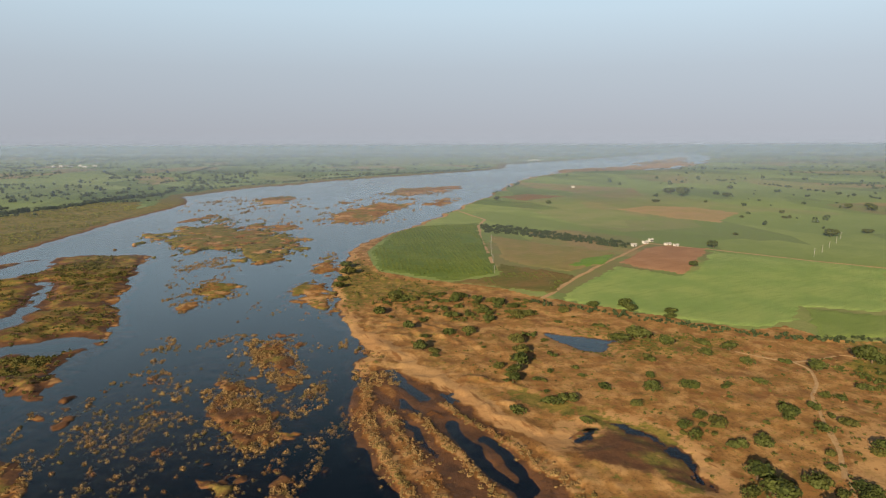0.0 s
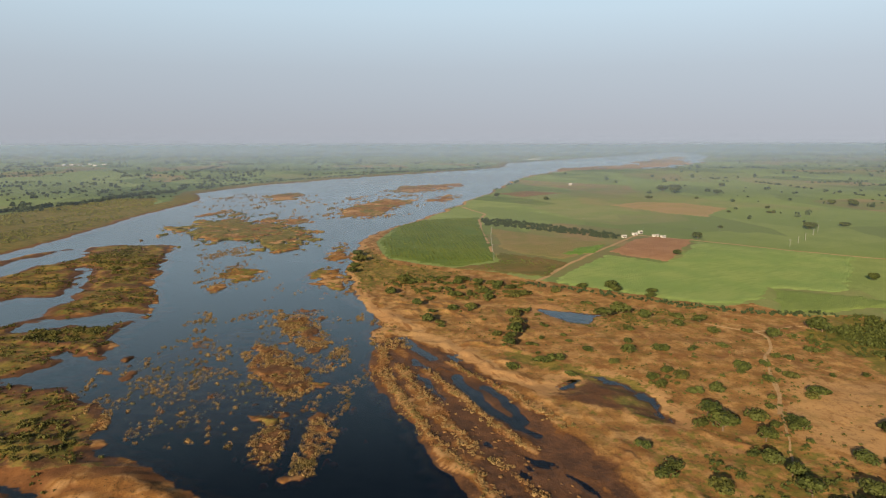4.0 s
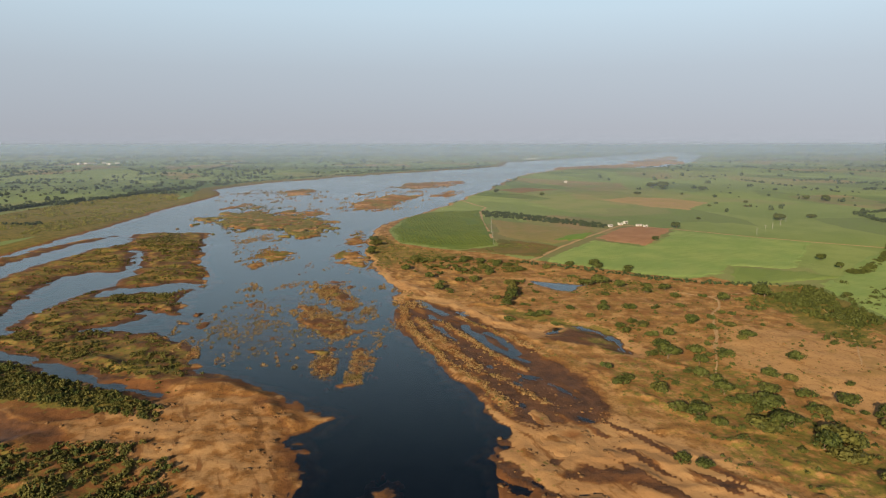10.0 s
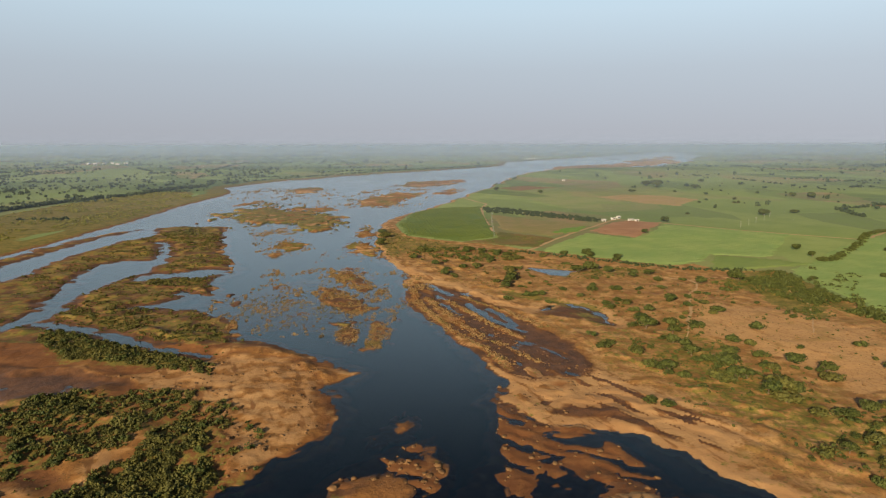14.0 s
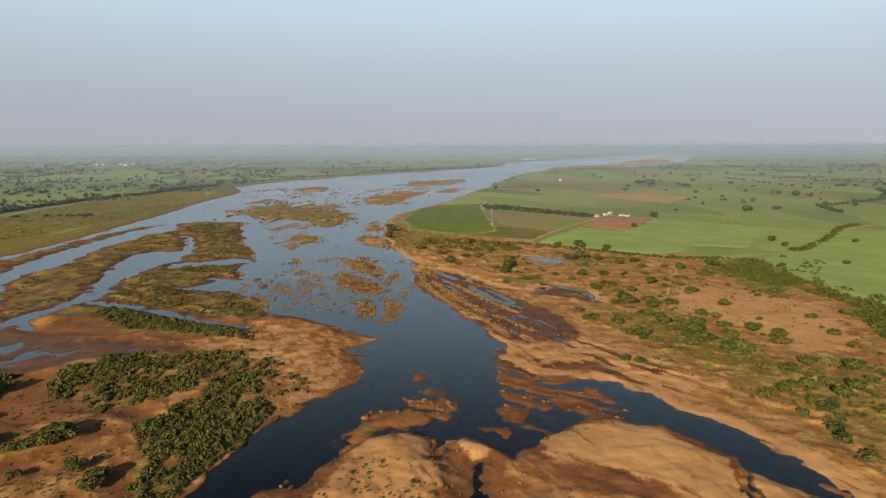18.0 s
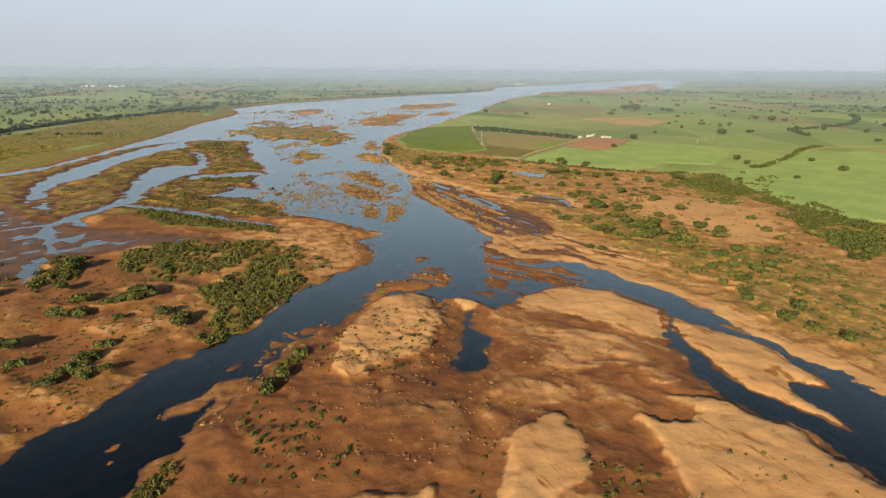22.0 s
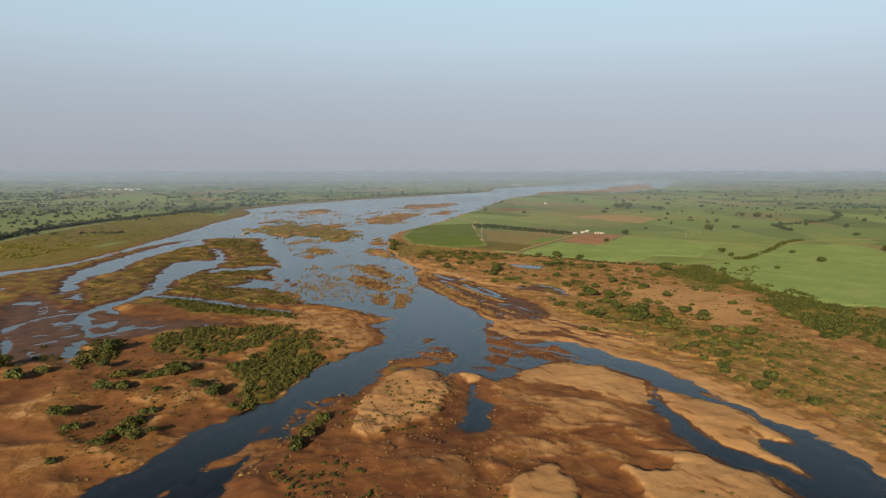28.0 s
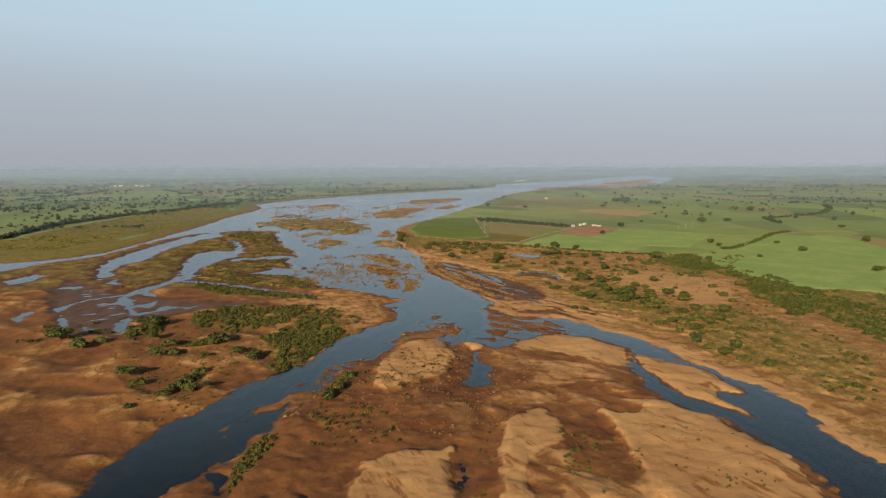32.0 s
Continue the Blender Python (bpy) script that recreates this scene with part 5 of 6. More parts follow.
BRUSH = field_material("patchy_brush", (0.12, 0.115, 0.036), (0.19, 0.125, 0.05), (0.075, 0.085, 0.024))
STRAW = field_material("straw_stubble", (0.33, 0.23, 0.11), (0.28, 0.22, 0.09), (0.36, 0.26, 0.13))
RUST = field_material("ripe_brown_crop", (0.24, 0.135, 0.06), (0.20, 0.15, 0.06), (0.28, 0.15, 0.07))
field("crop_field", FIELD_MAIN, "wide bright green crop field beside the dirt road", CROP)
field("crop_field", FIELD_LOWER, "darker green crop field edged by scrub", CROP_MID, 0.6)
field("crop_field", FIELD_EAST, "wide green crop field beyond the scrub belt", CROP)
field("plantation_field", FIELD_PLANTATION, "green plantation in close rows on dry grass", CROP_DARK, 0.3)
field("crop_field", FIELD_BRUSH, "brownish-green patchy field below the plantation", BRUSH, 0.4)
field("fallow_field", FIELD_FALLOW, "brown fallow field with dry stubble", FALLOW, 0.3)
field("crop_field", FIELD_PLOT, "small lush green plot in the fallow field", CROP_LUSH, 0.6)
field("tilled_field", FIELD_TILLED, "bare reddish tilled field beside the farmhouses", TILLED, 0.25)
field("stubble_field", FIELD_STRAW, "straw-coloured harvested field", STRAW, 0.3, 5)
field("stubble_field", FIELD_RUST, "reddish-brown field by the far river bank", RUST, 0.3, 5)


def track(name, line, wide, label):
    """A dirt track laid on the ground."""
    p = np.array(line, float)
    along = np.concatenate([[0], np.cumsum(np.hypot(*np.diff(p, axis=0).T))])
    k = np.arange(0, along[-1], 3.0)
    x, y = np.interp(k, along, p[:, 0]), np.interp(k, along, p[:, 1])
    x, y = x + 0.8 * rough(k, k * 0 + 3, 14, 2, 60), y + 0.8 * rough(k, k * 0 + 9, 14, 2, 61)
    tx, ty = np.gradient(x), np.gradient(y)
    n = np.hypot(tx, ty) + 1e-9
    nx, ny = -ty / n, tx / n
    rows = [(x + s * wide * nx * (1 + 0.2 * rough(k, k * 0, 6, 2, 62)), y + s * wide * ny) for s in (-0.5, -0.2, 0.2, 0.5)]
    verts = np.concatenate([np.stack([a, b, ground_at(a, b)[0] + lift], 1) for (a, b), lift in zip(rows, (-0.1, 0.14, 0.14, -0.1))])
    return tagged(new(name, mesh_of(name, verts, grid_faces(len(k), 4), TRACK_DIRT)), label, "dirt road", kind="structure")


track("road", ROAD_MAIN, 4.0, "pale dirt road between the fields")
track("road", ROAD_NORTH, 4.0, "pale dirt road curving to the river bank")
track("road", ROAD_EAST, 4.5, "pale dirt road past the crop fields")
track("path", PATH_SCRUB, 2.0, "trodden dirt path through the scrub")
track("path", PATH_FORK, 1.7, "trodden dirt path through the scrub")
for o in (PATH_SOUTH, PATH_EAST):
    track("path", o, 1.0, "faint trodden dirt path through the dry scrub")
track("road", ROAD_FAR_EAST, 4.0, "pale dirt road beside a hedge")

# ---- plants ----


def blades(count, spread, size, seed, flat=0.75, lumps=9, low=0.15):
    """Leaf clusters of a crown: small tilted leaves round a few lumps."""
    r = np.random.default_rng(seed)
    a, k = r.uniform(0, 2 * np.pi, lumps), np.sqrt(r.uniform(0.05, 1, lumps))
    hubs = np.stack([np.cos(a) * k * spread * 0.62, np.sin(a) * k * spread * 0.62, (low + (1 - low) * r.uniform(0.25, 1, lumps) * (1.15 - 0.6 * k)) * spread * flat * 1.3], 1)
    which = r.integers(0, lumps, count)
    way = r.normal(size=(count, 3))
    way /= np.linalg.norm(way, axis=1)[:, None]
    c = hubs[which] + way * (spread * 0.40 * r.uniform(0.7, 1.08, count))[:, None] * np.array([1, 1, 0.72])
    c[:, 2] = np.maximum(c[:, 2], 0.05 * spread)
    t = r.normal(size=(count, 3)) + way * 0.2
    t -= way * (t * way).sum(1)[:, None] * 0.8
    t /= np.linalg.norm(t, axis=1)[:, None]
    b = np.cross(way + 0.45 * r.normal(size=(count, 3)), t)
    b /= np.linalg.norm(b, axis=1)[:, None]
    s = (size * r.uniform(0.6, 1.35, count))[:, None]
    verts = np.stack([c - t * s, c - b * s * 0.6, c + t * s, c + b * s * 0.6], 1).reshape(-1, 3)
    return verts, np.arange(count * 4).reshape(-1, 4)


def stick(bm, a, b, ra, rb, sides=6):
    a, b = Vector(a), Vector(b)
    turn = (b - a).to_track_quat("Z", "Y").to_matrix()
    rings = [[bm.verts.new(p + turn @ Vector((math.cos(t) * r, math.sin(t) * r, 0))) for t in (2 * math.pi * n / sides for n in range(sides))] for p, r in ((a, ra), (b, rb))]
    for n in range(sides):
        bm.faces.new((rings[0][n], rings[0][(n + 1) % sides], rings[1][(n + 1) % sides], rings[1][n]))
    bm.faces.new(rings[1])


def part(name, bm, material, parent, label=""):
    me = bpy.data.meshes.new(name)
    bm.to_mesh(me)
    bm.free()
    me.materials.append(material)
    ob = new(name, me)
    ob.parent = parent
    return tagged(ob, label)


def plant(name, seed, spread, leaf, tall_trunk, material, label, category, count=320, flat=0.75, lumps=9):
    """A bush or tree: trunk with limbs, and a crown of leaf clusters."""
    root = tagged(new(name), label, category)
    r = random.Random(seed)
    bm = bmesh.new()
    stick(bm, (0, 0, -0.6), (0.05, 0, tall_trunk), 0.07 * spread, 0.045 * spread)
    for n in range(5):
        a = 2 * math.pi * (n + r.random() * 0.6) / 5
        stick(bm, (0.03, 0, tall_trunk * 0.8), (math.cos(a) * spread * 0.5, math.sin(a) * spread * 0.5, tall_trunk + spread * flat * r.uniform(0.4, 0.8)), 0.035 * spread, 0.012 * spread, 5)
    part("trunk", bm, BARK, root, "grey-brown bark")
    v, f = blades(count, spread, leaf, seed, flat, lumps)
    crown = new("crown", mesh_of("crown", v + np.array([0, 0, tall_trunk * 0.75]), f, material))
    crown.parent = root
    return root


def joined(name, kinds, places, material, label, category, sink=0.1):
    """Many small plants or tufts as one object. kinds: (verts, faces); places: x, y, size."""
    p = np.array(places, float)
    z = np.maximum(ground_at(p[:, 0], p[:, 1])[0], WATER_LEVEL - 0.15)
    r = np.random.default_rng(len(places))
    pick, turn, tall = r.integers(0, len(kinds), len(p)), r.uniform(0, 2 * np.pi, len(p)), r.uniform(0.8, 1.2, len(p))
    vs, fs, base = [], [], 0
    for n, (v, f) in enumerate(kinds):
        q = pick == n
        c, k, size = np.cos(turn[q])[:, None], np.sin(turn[q])[:, None], p[q, 2][:, None]
        at = np.stack([(v[:, 0] * c - v[:, 1] * k) * size + p[q, 0][:, None], (v[:, 0] * k + v[:, 1] * c) * size + p[q, 1][:, None],
                       (v[:, 2] * tall[q][:, None] - sink) * size + z[q][:, None]], 2)
        vs.append(at.reshape(-1, 3))
        fs.append((f[None] + len(v) * np.arange(q.sum())[:, None, None]).reshape(-1, f.shape[1]) + base)
        base += vs[-1].shape[0]
    return tagged(new(name, mesh_of(name, np.concatenate(vs), np.concatenate(fs), material)), label, category, kind="stuff")


def strewn(outline, count, seed, low, high, margin=0.0, clump=0.0):
    """Random places inside an outline, with sizes; clump: the size of gaps between them."""
    r = np.random.default_rng(seed)
    p = np.array(outline, float)
    out = np.empty((0, 3))
    while len(out) < count:
        q = r.uniform(p.min(0), p.max(0), (count * 3, 2))
        q = q[inside(outline, q[:, 0], q[:, 1], 30) > margin]
        if clump:
            q = q[rough(q[:, 0], q[:, 1], clump, 2, seed) > -0.12]
        out = np.concatenate([out, np.column_stack([q, low + (high - low) * r.uniform(0, 1, len(q)) ** 1.8])])
    return [tuple(row) for row in out[:count]]


def rows_in(outline, gap, step, turn):
    """Places in straight rows inside an outline, with a few left out."""
    r = np.random.default_rng(8)
    a, b = (k.ravel() for k in np.meshgrid(np.arange(-300, 300, step), np.arange(-300, 300, gap)))
    c, s = math.cos(radians(turn)), math.sin(radians(turn))
    mid = np.array(outline, float).mean(0)
    x, y = mid[0] + a * c - b * s + r.normal(0, 0.4, a.size), mid[1] + a * s + b * c + r.normal(0, 0.4, a.size)
    keep = (inside(outline, x, y, 30) > 2) & (rough(x, y, 22, 2, 9) > -0.55)
    return [(i, j, r.uniform(0.7, 1.4)) for i, j in zip(x[keep], y[keep])]


def dry(places, least=0.12):
    xy = np.array([(p[0], p[1]) for p in places])
    z = ground_at(xy[:, 0], xy[:, 1])[0]
    return [p for p, h in zip(places, z) if h > WATER_LEVEL + least]


BUSHES = [
    plant("bush", 11, 2.5, 0.33, 0.4, BUSH_GREEN, "round dark green thorn bush on dry ground", "bush", 460, 0.55, 12),
    plant("bush", 12, 2.4, 0.32, 0.3, OLIVE_GREEN, "low olive-green bush on dry ground", "bush", 460, 0.45, 13),
    plant("bush", 13, 2.9, 0.35, 0.4, BUSH_GREEN, "spreading dark green bush on dry ground", "bush", 520, 0.48, 15),
    plant("tree", 14, 3.2, 0.40, 1.2, BUSH_GREEN, "broad green acacia tree on the river bank", "tree", 620, 0.58, 15),
    plant("tree", 15, 3.0, 0.40, 1.1, OLIVE_GREEN, "broad olive-green tree on the river bank", "tree", 620, 0.6, 14),
]
planted = random.Random(5)


def set_plant(kind, x, y, z, size, first=[True] * len(BUSHES)):
    m = pose(x, y, z - 0.1, 0, 0, planted.uniform(0, 360)) @ Matrix.Diagonal((size * planted.uniform(0.85, 1.35), size * planted.uniform(0.75, 1.1), size * planted.uniform(0.65, 1.0), 1))
    if first[kind]:
        first[kind] = False
        BUSHES[kind].matrix_basis = m
        return
    copy_thing(BUSHES[kind], pose(0, 0, 0)).matrix_basis = m


chosen = BUSHES_BANK + BUSHES_POND + BUSHES_SOUTH + BUSHES_WEST + BUSHES_DUNES
chosen = chosen + [p for p in BUSHES_EAST if all(math.hypot(p[0] - q[0], p[1] - q[1]) > 4.0 for q in chosen)]
for (x, y, size), z in zip(chosen, heights(chosen)):
    set_plant(planted.choice((0, 0, 1, 2, 2)) if size < 1.6 else planted.choice((3, 3, 4)), x, y, z, size if size < 1.6 else size / 1.4)
scattered = dry(strewn(THICKET_NORTH, 70, 3, 0.9, 2.0) + strewn(SCRUB_NEAR, 80, 4, 0.4, 0.95) + strewn(SCRUB_EAST, 70, 6, 0.4, 1.05) + strewn(GREEN_E7, 24, 7, 0.4, 1.2), 0.5)
for (x, y, size), z in zip(scattered, heights(scattered)):
    set_plant(planted.choice((0, 1, 2)), x, y, z, size)

SHRUBS = [blades(64, 1.0, 0.21, s, 0.55, 7, 0.1) for s in range(21, 26)]
joined("shrubs", SHRUBS, dry(strewn(SCRUB_W1, 1000, 31, 0.4, 2.2, 0, 7) + strewn(SCRUB_W2, 760, 32, 0.4, 2.1, 0, 12) + strewn(SCRUB_W3, 220, 33, 0.7, 2.7, 0, 11) + strewn(SCRUB_W4, 1000, 51, 0.4, 2.0, 0, 10) + strewn(SCRUB_W5, 1100, 59, 0.4, 2.0, 0, 6) + strewn(VEG_S3, 70, 60, 0.4, 1.3, 0, 9) + strewn(VEG_S4, 50, 61, 0.3, 1.0, 0, 9) + strewn(VEG_S1, 60, 34, 0.7, 1.4) + strewn(VEG_S2, 190, 35, 0.5, 1.5) + strewn(ROCKS_WEST, 130, 62, 0.25, 0.9, 0, 9) + strewn(MUD_S4, 130, 63, 0.2, 0.75, 0, 9)), OLIVE_GREEN, "dense green scrub on the sandy flats", "shrubs")
joined("shrubs", SHRUBS, dry(strewn(SCRUB_W4, 130, 341, 1.1, 2.5, 0, 12) + strewn(SCRUB_W5, 90, 342, 1.0, 2.4, 0, 9) + strewn(SCRUB_W2, 80, 343, 1.2, 2.6, 0, 14) + strewn(GREEN_W1, 120, 344, 1.2, 2.4) + strewn(SCRUB_W6, 170, 349, 0.6, 2.3, 0, 9) + strewn(VEG_S5, 110, 345, 0.4, 1.3, 0, 8) + strewn(MUD_S4, 90, 346, 0.4, 1.2, 0, 7) + strewn(BASIN, 40, 347, 0.3, 1.0)), BUSH_GREEN, "dark green rounded bushes on the sandy flats", "shrubs")
joined("shrubs", SHRUBS, dry(strewn(GREEN_W1, 1100, 36, 0.5, 2.0) + strewn(GREEN_W2, 600, 37, 0.4, 1.8, 0, 11) + strewn(GREEN_W3, 260, 38, 0.5, 2.0, 0, 11) + strewn(GREEN_W4, 300, 39, 0.5, 2.2, 0, 11)), OLIVE_GREEN, "low green scrub on the braided islands", "shrubs")
NW_REEDS = strewn(TERRACE_NW, 3000, 348, 0.8, 2.6, 0, 26)
LOW_SHRUBS = [blades(28, 1.0, 0.3, s, 0.55, 4, 0.05) for s in range(141, 146)]
joined("shrubs", LOW_SHRUBS, dry(NW_REEDS, 0.2), TERRACE_GREEN, "yellow-green reeds on the far river terrace", "shrubs")
joined("shrubs", LOW_SHRUBS, strewn(CENTRE_ISLE, 520, 56, 0.8, 2.6, 2, 22) + strewn(ISLE_A, 60, 57, 0.6, 1.8) + strewn(FAR_BAR_D, 60, 58, 0.8, 2.4), OLIVE_GREEN, "olive grass and scrub on the river islands", "shrubs")
joined("shrubs", LOW_SHRUBS, dry(strewn(ISLES_WEST, 3600, 44, 0.4, 1.5, 0, 13) + strewn(FLATS_WEST, 700, 45, 0.3, 1.0, 0, 9), 0.25), OLIVE_GREEN, "low olive scrub on the muddy islands", "shrubs")
joined("shrubs", LOW_SHRUBS, dry(strewn(SCRUB_NEAR, 420, 46, 0.3, 1.2, 0, 12) + strewn(SCRUB_EAST, 420, 47, 0.3, 1.3, 0, 12) + strewn(THICKET_NORTH, 240, 48, 0.5, 2.2) + strewn(GREEN_E2, 260, 49, 0.5, 1.4) + strewn(GREEN_E3, 240, 50, 0.5, 1.3, 0, 9), 0.4), OLIVE_GREEN, "low olive scrub on the dry bank", "shrubs")
joined("shrubs", SHRUBS, dry(strewn(BELT_E, 1500, 40, 0.6, 3.4, 0, 19) + strewn(BLOCK_E, 380, 53, 0.7, 2.4, -3, 17) + strewn(BELT_S, 900, 54, 0.8, 3.4, 0, 19) + strewn(GREEN_E7, 320, 55, 0.4, 1.8, 0, 11) + strewn(GREEN_E, 620, 41, 0.3, 1.6, 0, 11), 0.4), BUSH_GREEN, "thick green scrub belt along the crop fields", "shrubs")
joined("shrubs", SHRUBS, dry(rows_in(FIELD_PLANTATION, 3.4, 2.2, 98), 0.3), CROP_SHRUB, "rows of dark green plantation shrubs", "shrubs")
joined("shrubs", SHRUBS, dry([p for p in rows_in(FIELD_BRUSH, 4.0, 2.6, 98) if rough(np.array(p[0]), np.array(p[1]), 15, 2, 351) > 0.0], 0.3), CROP_SHRUB, "sparse rows of plantation shrubs on brown soil", "shrubs")
joined("trees", SHRUBS, dry(strewn(WOODLOT, 420, 43, 2.0, 3.2), 0.3), FAR_GREEN, "dark belt of close trees beside the road", "trees")


def tuft(seed):
    """A ragged heap of reeds: a low lump of mud with stalks leaning out of it."""
    r = np.random.default_rng(seed)
    n = 8
    a = np.linspace(0, 2 * np.pi, n, endpoint=False) + r.uniform(-0.25, 0.25, n)
    k = r.uniform(0.45, 1.25, n)
    v = np.concatenate([np.stack([np.cos(a) * k * s, np.sin(a) * k * s, h * r.uniform(0.3, 1.5, n)], 1) for s, h in ((1.0, -0.12), (0.72, 0.16), (0.3, 0.26))])
    f = np.concatenate([np.stack([np.arange(n) + o, (np.arange(n) + 1) % n + o, (np.arange(n) + 1) % n + o + n, np.arange(n) + o + n], 1) for o in (0, n)])
    m = 22
    at, way = r.uniform(0, 2 * np.pi, m), r.uniform(0, 2 * np.pi, m)
    foot = np.stack([np.cos(at), np.sin(at), 0 * at], 1) * (np.sqrt(r.uniform(0, 1, m)) * 0.8)[:, None]
    lean = np.stack([np.cos(at + way * 0.2), np.sin(at + way * 0.2), 0 * at], 1) * r.uniform(0.05, 0.5, m)[:, None]
    tip = foot + lean + np.stack([0 * at, 0 * at, r.uniform(0.3, 0.85, m)], 1)
    side = np.stack([-np.sin(way), np.cos(way), 0 * way], 1) * r.uniform(0.1, 0.24, m)[:, None]
    stalks = np.stack([foot - side, foot + side, tip + side * 0.6, tip - side * 0.6], 1).reshape(-1, 3)
    return np.concatenate([v, stalks]), np.concatenate([f, np.arange(m * 4).reshape(-1, 4) + len(v)])


def rock(seed):
    """A worn, flat-topped lump of rock."""
    r = np.random.default_rng(seed)
    n = 7
    a = np.linspace(0, 2 * np.pi, n, endpoint=False) + r.uniform(-0.3, 0.3, n)
    k = r.uniform(0.6, 1.2, n)
    v = np.concatenate([np.stack([np.cos(a) * k * s * 1.3, np.sin(a) * k * s, h * r.uniform(0.7, 1.3, n)], 1) for s, h in ((1.0, -0.3), (0.9, 0.3), (0.5, 0.62))] + [np.array([[0.05, 0.0, 0.66]])])
    f = np.concatenate([np.stack([np.arange(n) + o, (np.arange(n) + 1) % n + o, (np.arange(n) + 1) % n + o + n, np.arange(n) + o + n], 1) for o in (0, n)] + [np.stack([np.arange(0, n) + 2 * n, (np.arange(0, n) + 1) % n + 2 * n, np.full(n, 3 * n), np.full(n, 3 * n)], 1)[:0]])
    cap = np.array([[2 * n + (i % n), 2 * n + (i + 1) % n, 2 * n + (i + 2) % n, 3 * n] for i in range(0, n, 2)])
    return v, np.concatenate([f, cap])


ROCKS = [rock(s) for s in range(161, 167)]
TUFTS = [tuft(s) for s in range(61, 67)]
reeds = []
for n, (o, count, low, high) in enumerate(((REEF_A, 200, 0.4, 1.6), (REEF_B, 220, 0.5, 2.0), (REEF_C, 220, 0.4, 1.6), (REEF_D, 180, 0.4, 1.4), (REEF_E, 300, 0.4, 1.8), (REEF_F, 190, 0.4, 1.5))):
    reeds += [p for p in strewn(o, count * 2, 70 + n, low, high) if rough(np.array(p[0]), np.array(p[1]), 16, 2, 80) > 0.05]
for o, count, high in ((ISLET_A, 150, 1.5), (ISLET_B, 190, 1.6), (ISLET_C, 110, 1.5), (ISLET_D, 130, 1.5), (ISLET_E, 16, 1.3), (REED_A, 110, 1.6), (REED_B, 110, 1.8), (ISLE_A, 70, 1.8), (ISLE_B, 30, 1.6),
                       (CENTRE_ISLE, 240, 2.0), (FAR_BAR_A, 200, 3.0), (FAR_BAR_B, 150, 3.2), (FAR_BAR_D, 70, 2.6), (FAR_BAR_E, 50, 2.2), (FAR_BAR_F, 70, 3.0), (REEF_G, 160, 2.2), (REEF_H, 200, 1.4)):
    reeds += strewn(o, count, len(reeds), 0.4, high, -2)
reeds = [p for p in reeds if rough(np.array(p[0]), np.array(p[1]), 9, 2, 82) > -0.5]

def tussock(seed):
    """A low, domed clump of reeds on a heap of mud."""
    r = np.random.default_rng(seed)
    v, f = blades(34, 1.0, 0.24, seed, 0.62, 5, 0.0)
    v[:, 2] -= 0.12
    n = 8
    a = np.linspace(0, 2 * np.pi, n, endpoint=False) + r.uniform(-0.25, 0.25, n)
    k = r.uniform(0.6, 1.15, n)
    heap = np.concatenate([np.stack([np.cos(a) * k * q, np.sin(a) * k * q, np.full(n, h)], 1) for q, h in ((1.05, -0.25), (0.7, 0.12), (0.25, 0.22))])
    rings = np.concatenate([np.stack([np.arange(n) + o, (np.arange(n) + 1) % n + o, (np.arange(n) + 1) % n + o + n, np.arange(n) + o + n], 1) for o in (0, n)])
    return np.concatenate([heap, v]), np.concatenate([rings, f + len(heap)])


TUSSOCKS = [tussock(q) for q in range(201, 207)]


def strands(outline, count, seed, low, high, turn, least):
    """Places in long drawn-out strands, turned by that many degrees from +y."""
    c, q = math.cos(radians(turn)), math.sin(radians(turn))
    p = np.array(strewn(outline, count, seed, low, high))
    return [tuple(k) for k in p[rough(0.3 * (q * p[:, 0] + c * p[:, 1]), c * p[:, 0] - q * p[:, 1], 6.5, 3, seed) > least]]


reeds += strands(REEF_E, 5200, 301, 0.25, 1.1, 18, 0.42) + strands(REEF_H, 1800, 302, 0.25, 1.0, 30, 0.40) + strands(REEDS_SOUTH, 2200, 303, 0.3, 1.2, -8, 0.35)
reeds += strands(REEF_D, 2600, 304, 0.4, 1.5, 25, 0.45) + strands(REEF_G, 5200, 305, 0.7, 2.4, 40, 0.5) + strands(REEDS_MID, 1500, 306, 0.3, 1.2, 5, 0.45)
for o, count, high in ((ISLET_A, 260, 1.5), (ISLET_B, 320, 1.7), (ISLET_C, 130, 1.5), (ISLET_D, 160, 1.5)):
    reeds += strewn(o, count, 310 + count, 0.4, high, -3)
reeds += strewn(FLAT_C, 70, 307, 0.3, 1.1) + strewn(MID_BAR, 40, 308, 0.3, 0.9)
joined("reed_clumps", TUSSOCKS, reeds, TUSSOCK, "brown and olive reed tussocks standing in the shallows", "reeds", 0.0)
ridge_reeds = []
for n, (line, wide, tall) in enumerate(BAR_RIDGES):
    r = np.random.default_rng(320 + n)
    p = np.array(line, float)
    along = np.concatenate([[0], np.cumsum(np.hypot(*np.diff(p, axis=0).T))])
    for k in r.uniform(0, along[-1], int(along[-1] * 3.2)):
        ridge_reeds.append((np.interp(k, along, p[:, 0]) + r.normal(0, wide * 0.55), np.interp(k, along, p[:, 1]) + r.normal(0, wide * 0.55), 0.3 + 1.0 * r.uniform() ** 2))
ridge_reeds += [p for p in strewn(SHORE_REEDS, 500, 330, 0.3, 1.1) if rough(np.array(p[0]), np.array(p[1]), 8, 2, 331) > 0.1]
joined("reed_clumps", TUSSOCKS, ridge_reeds, TUSSOCK, "dry tan reed tussocks along the muddy river bar", "reeds", 0.05)
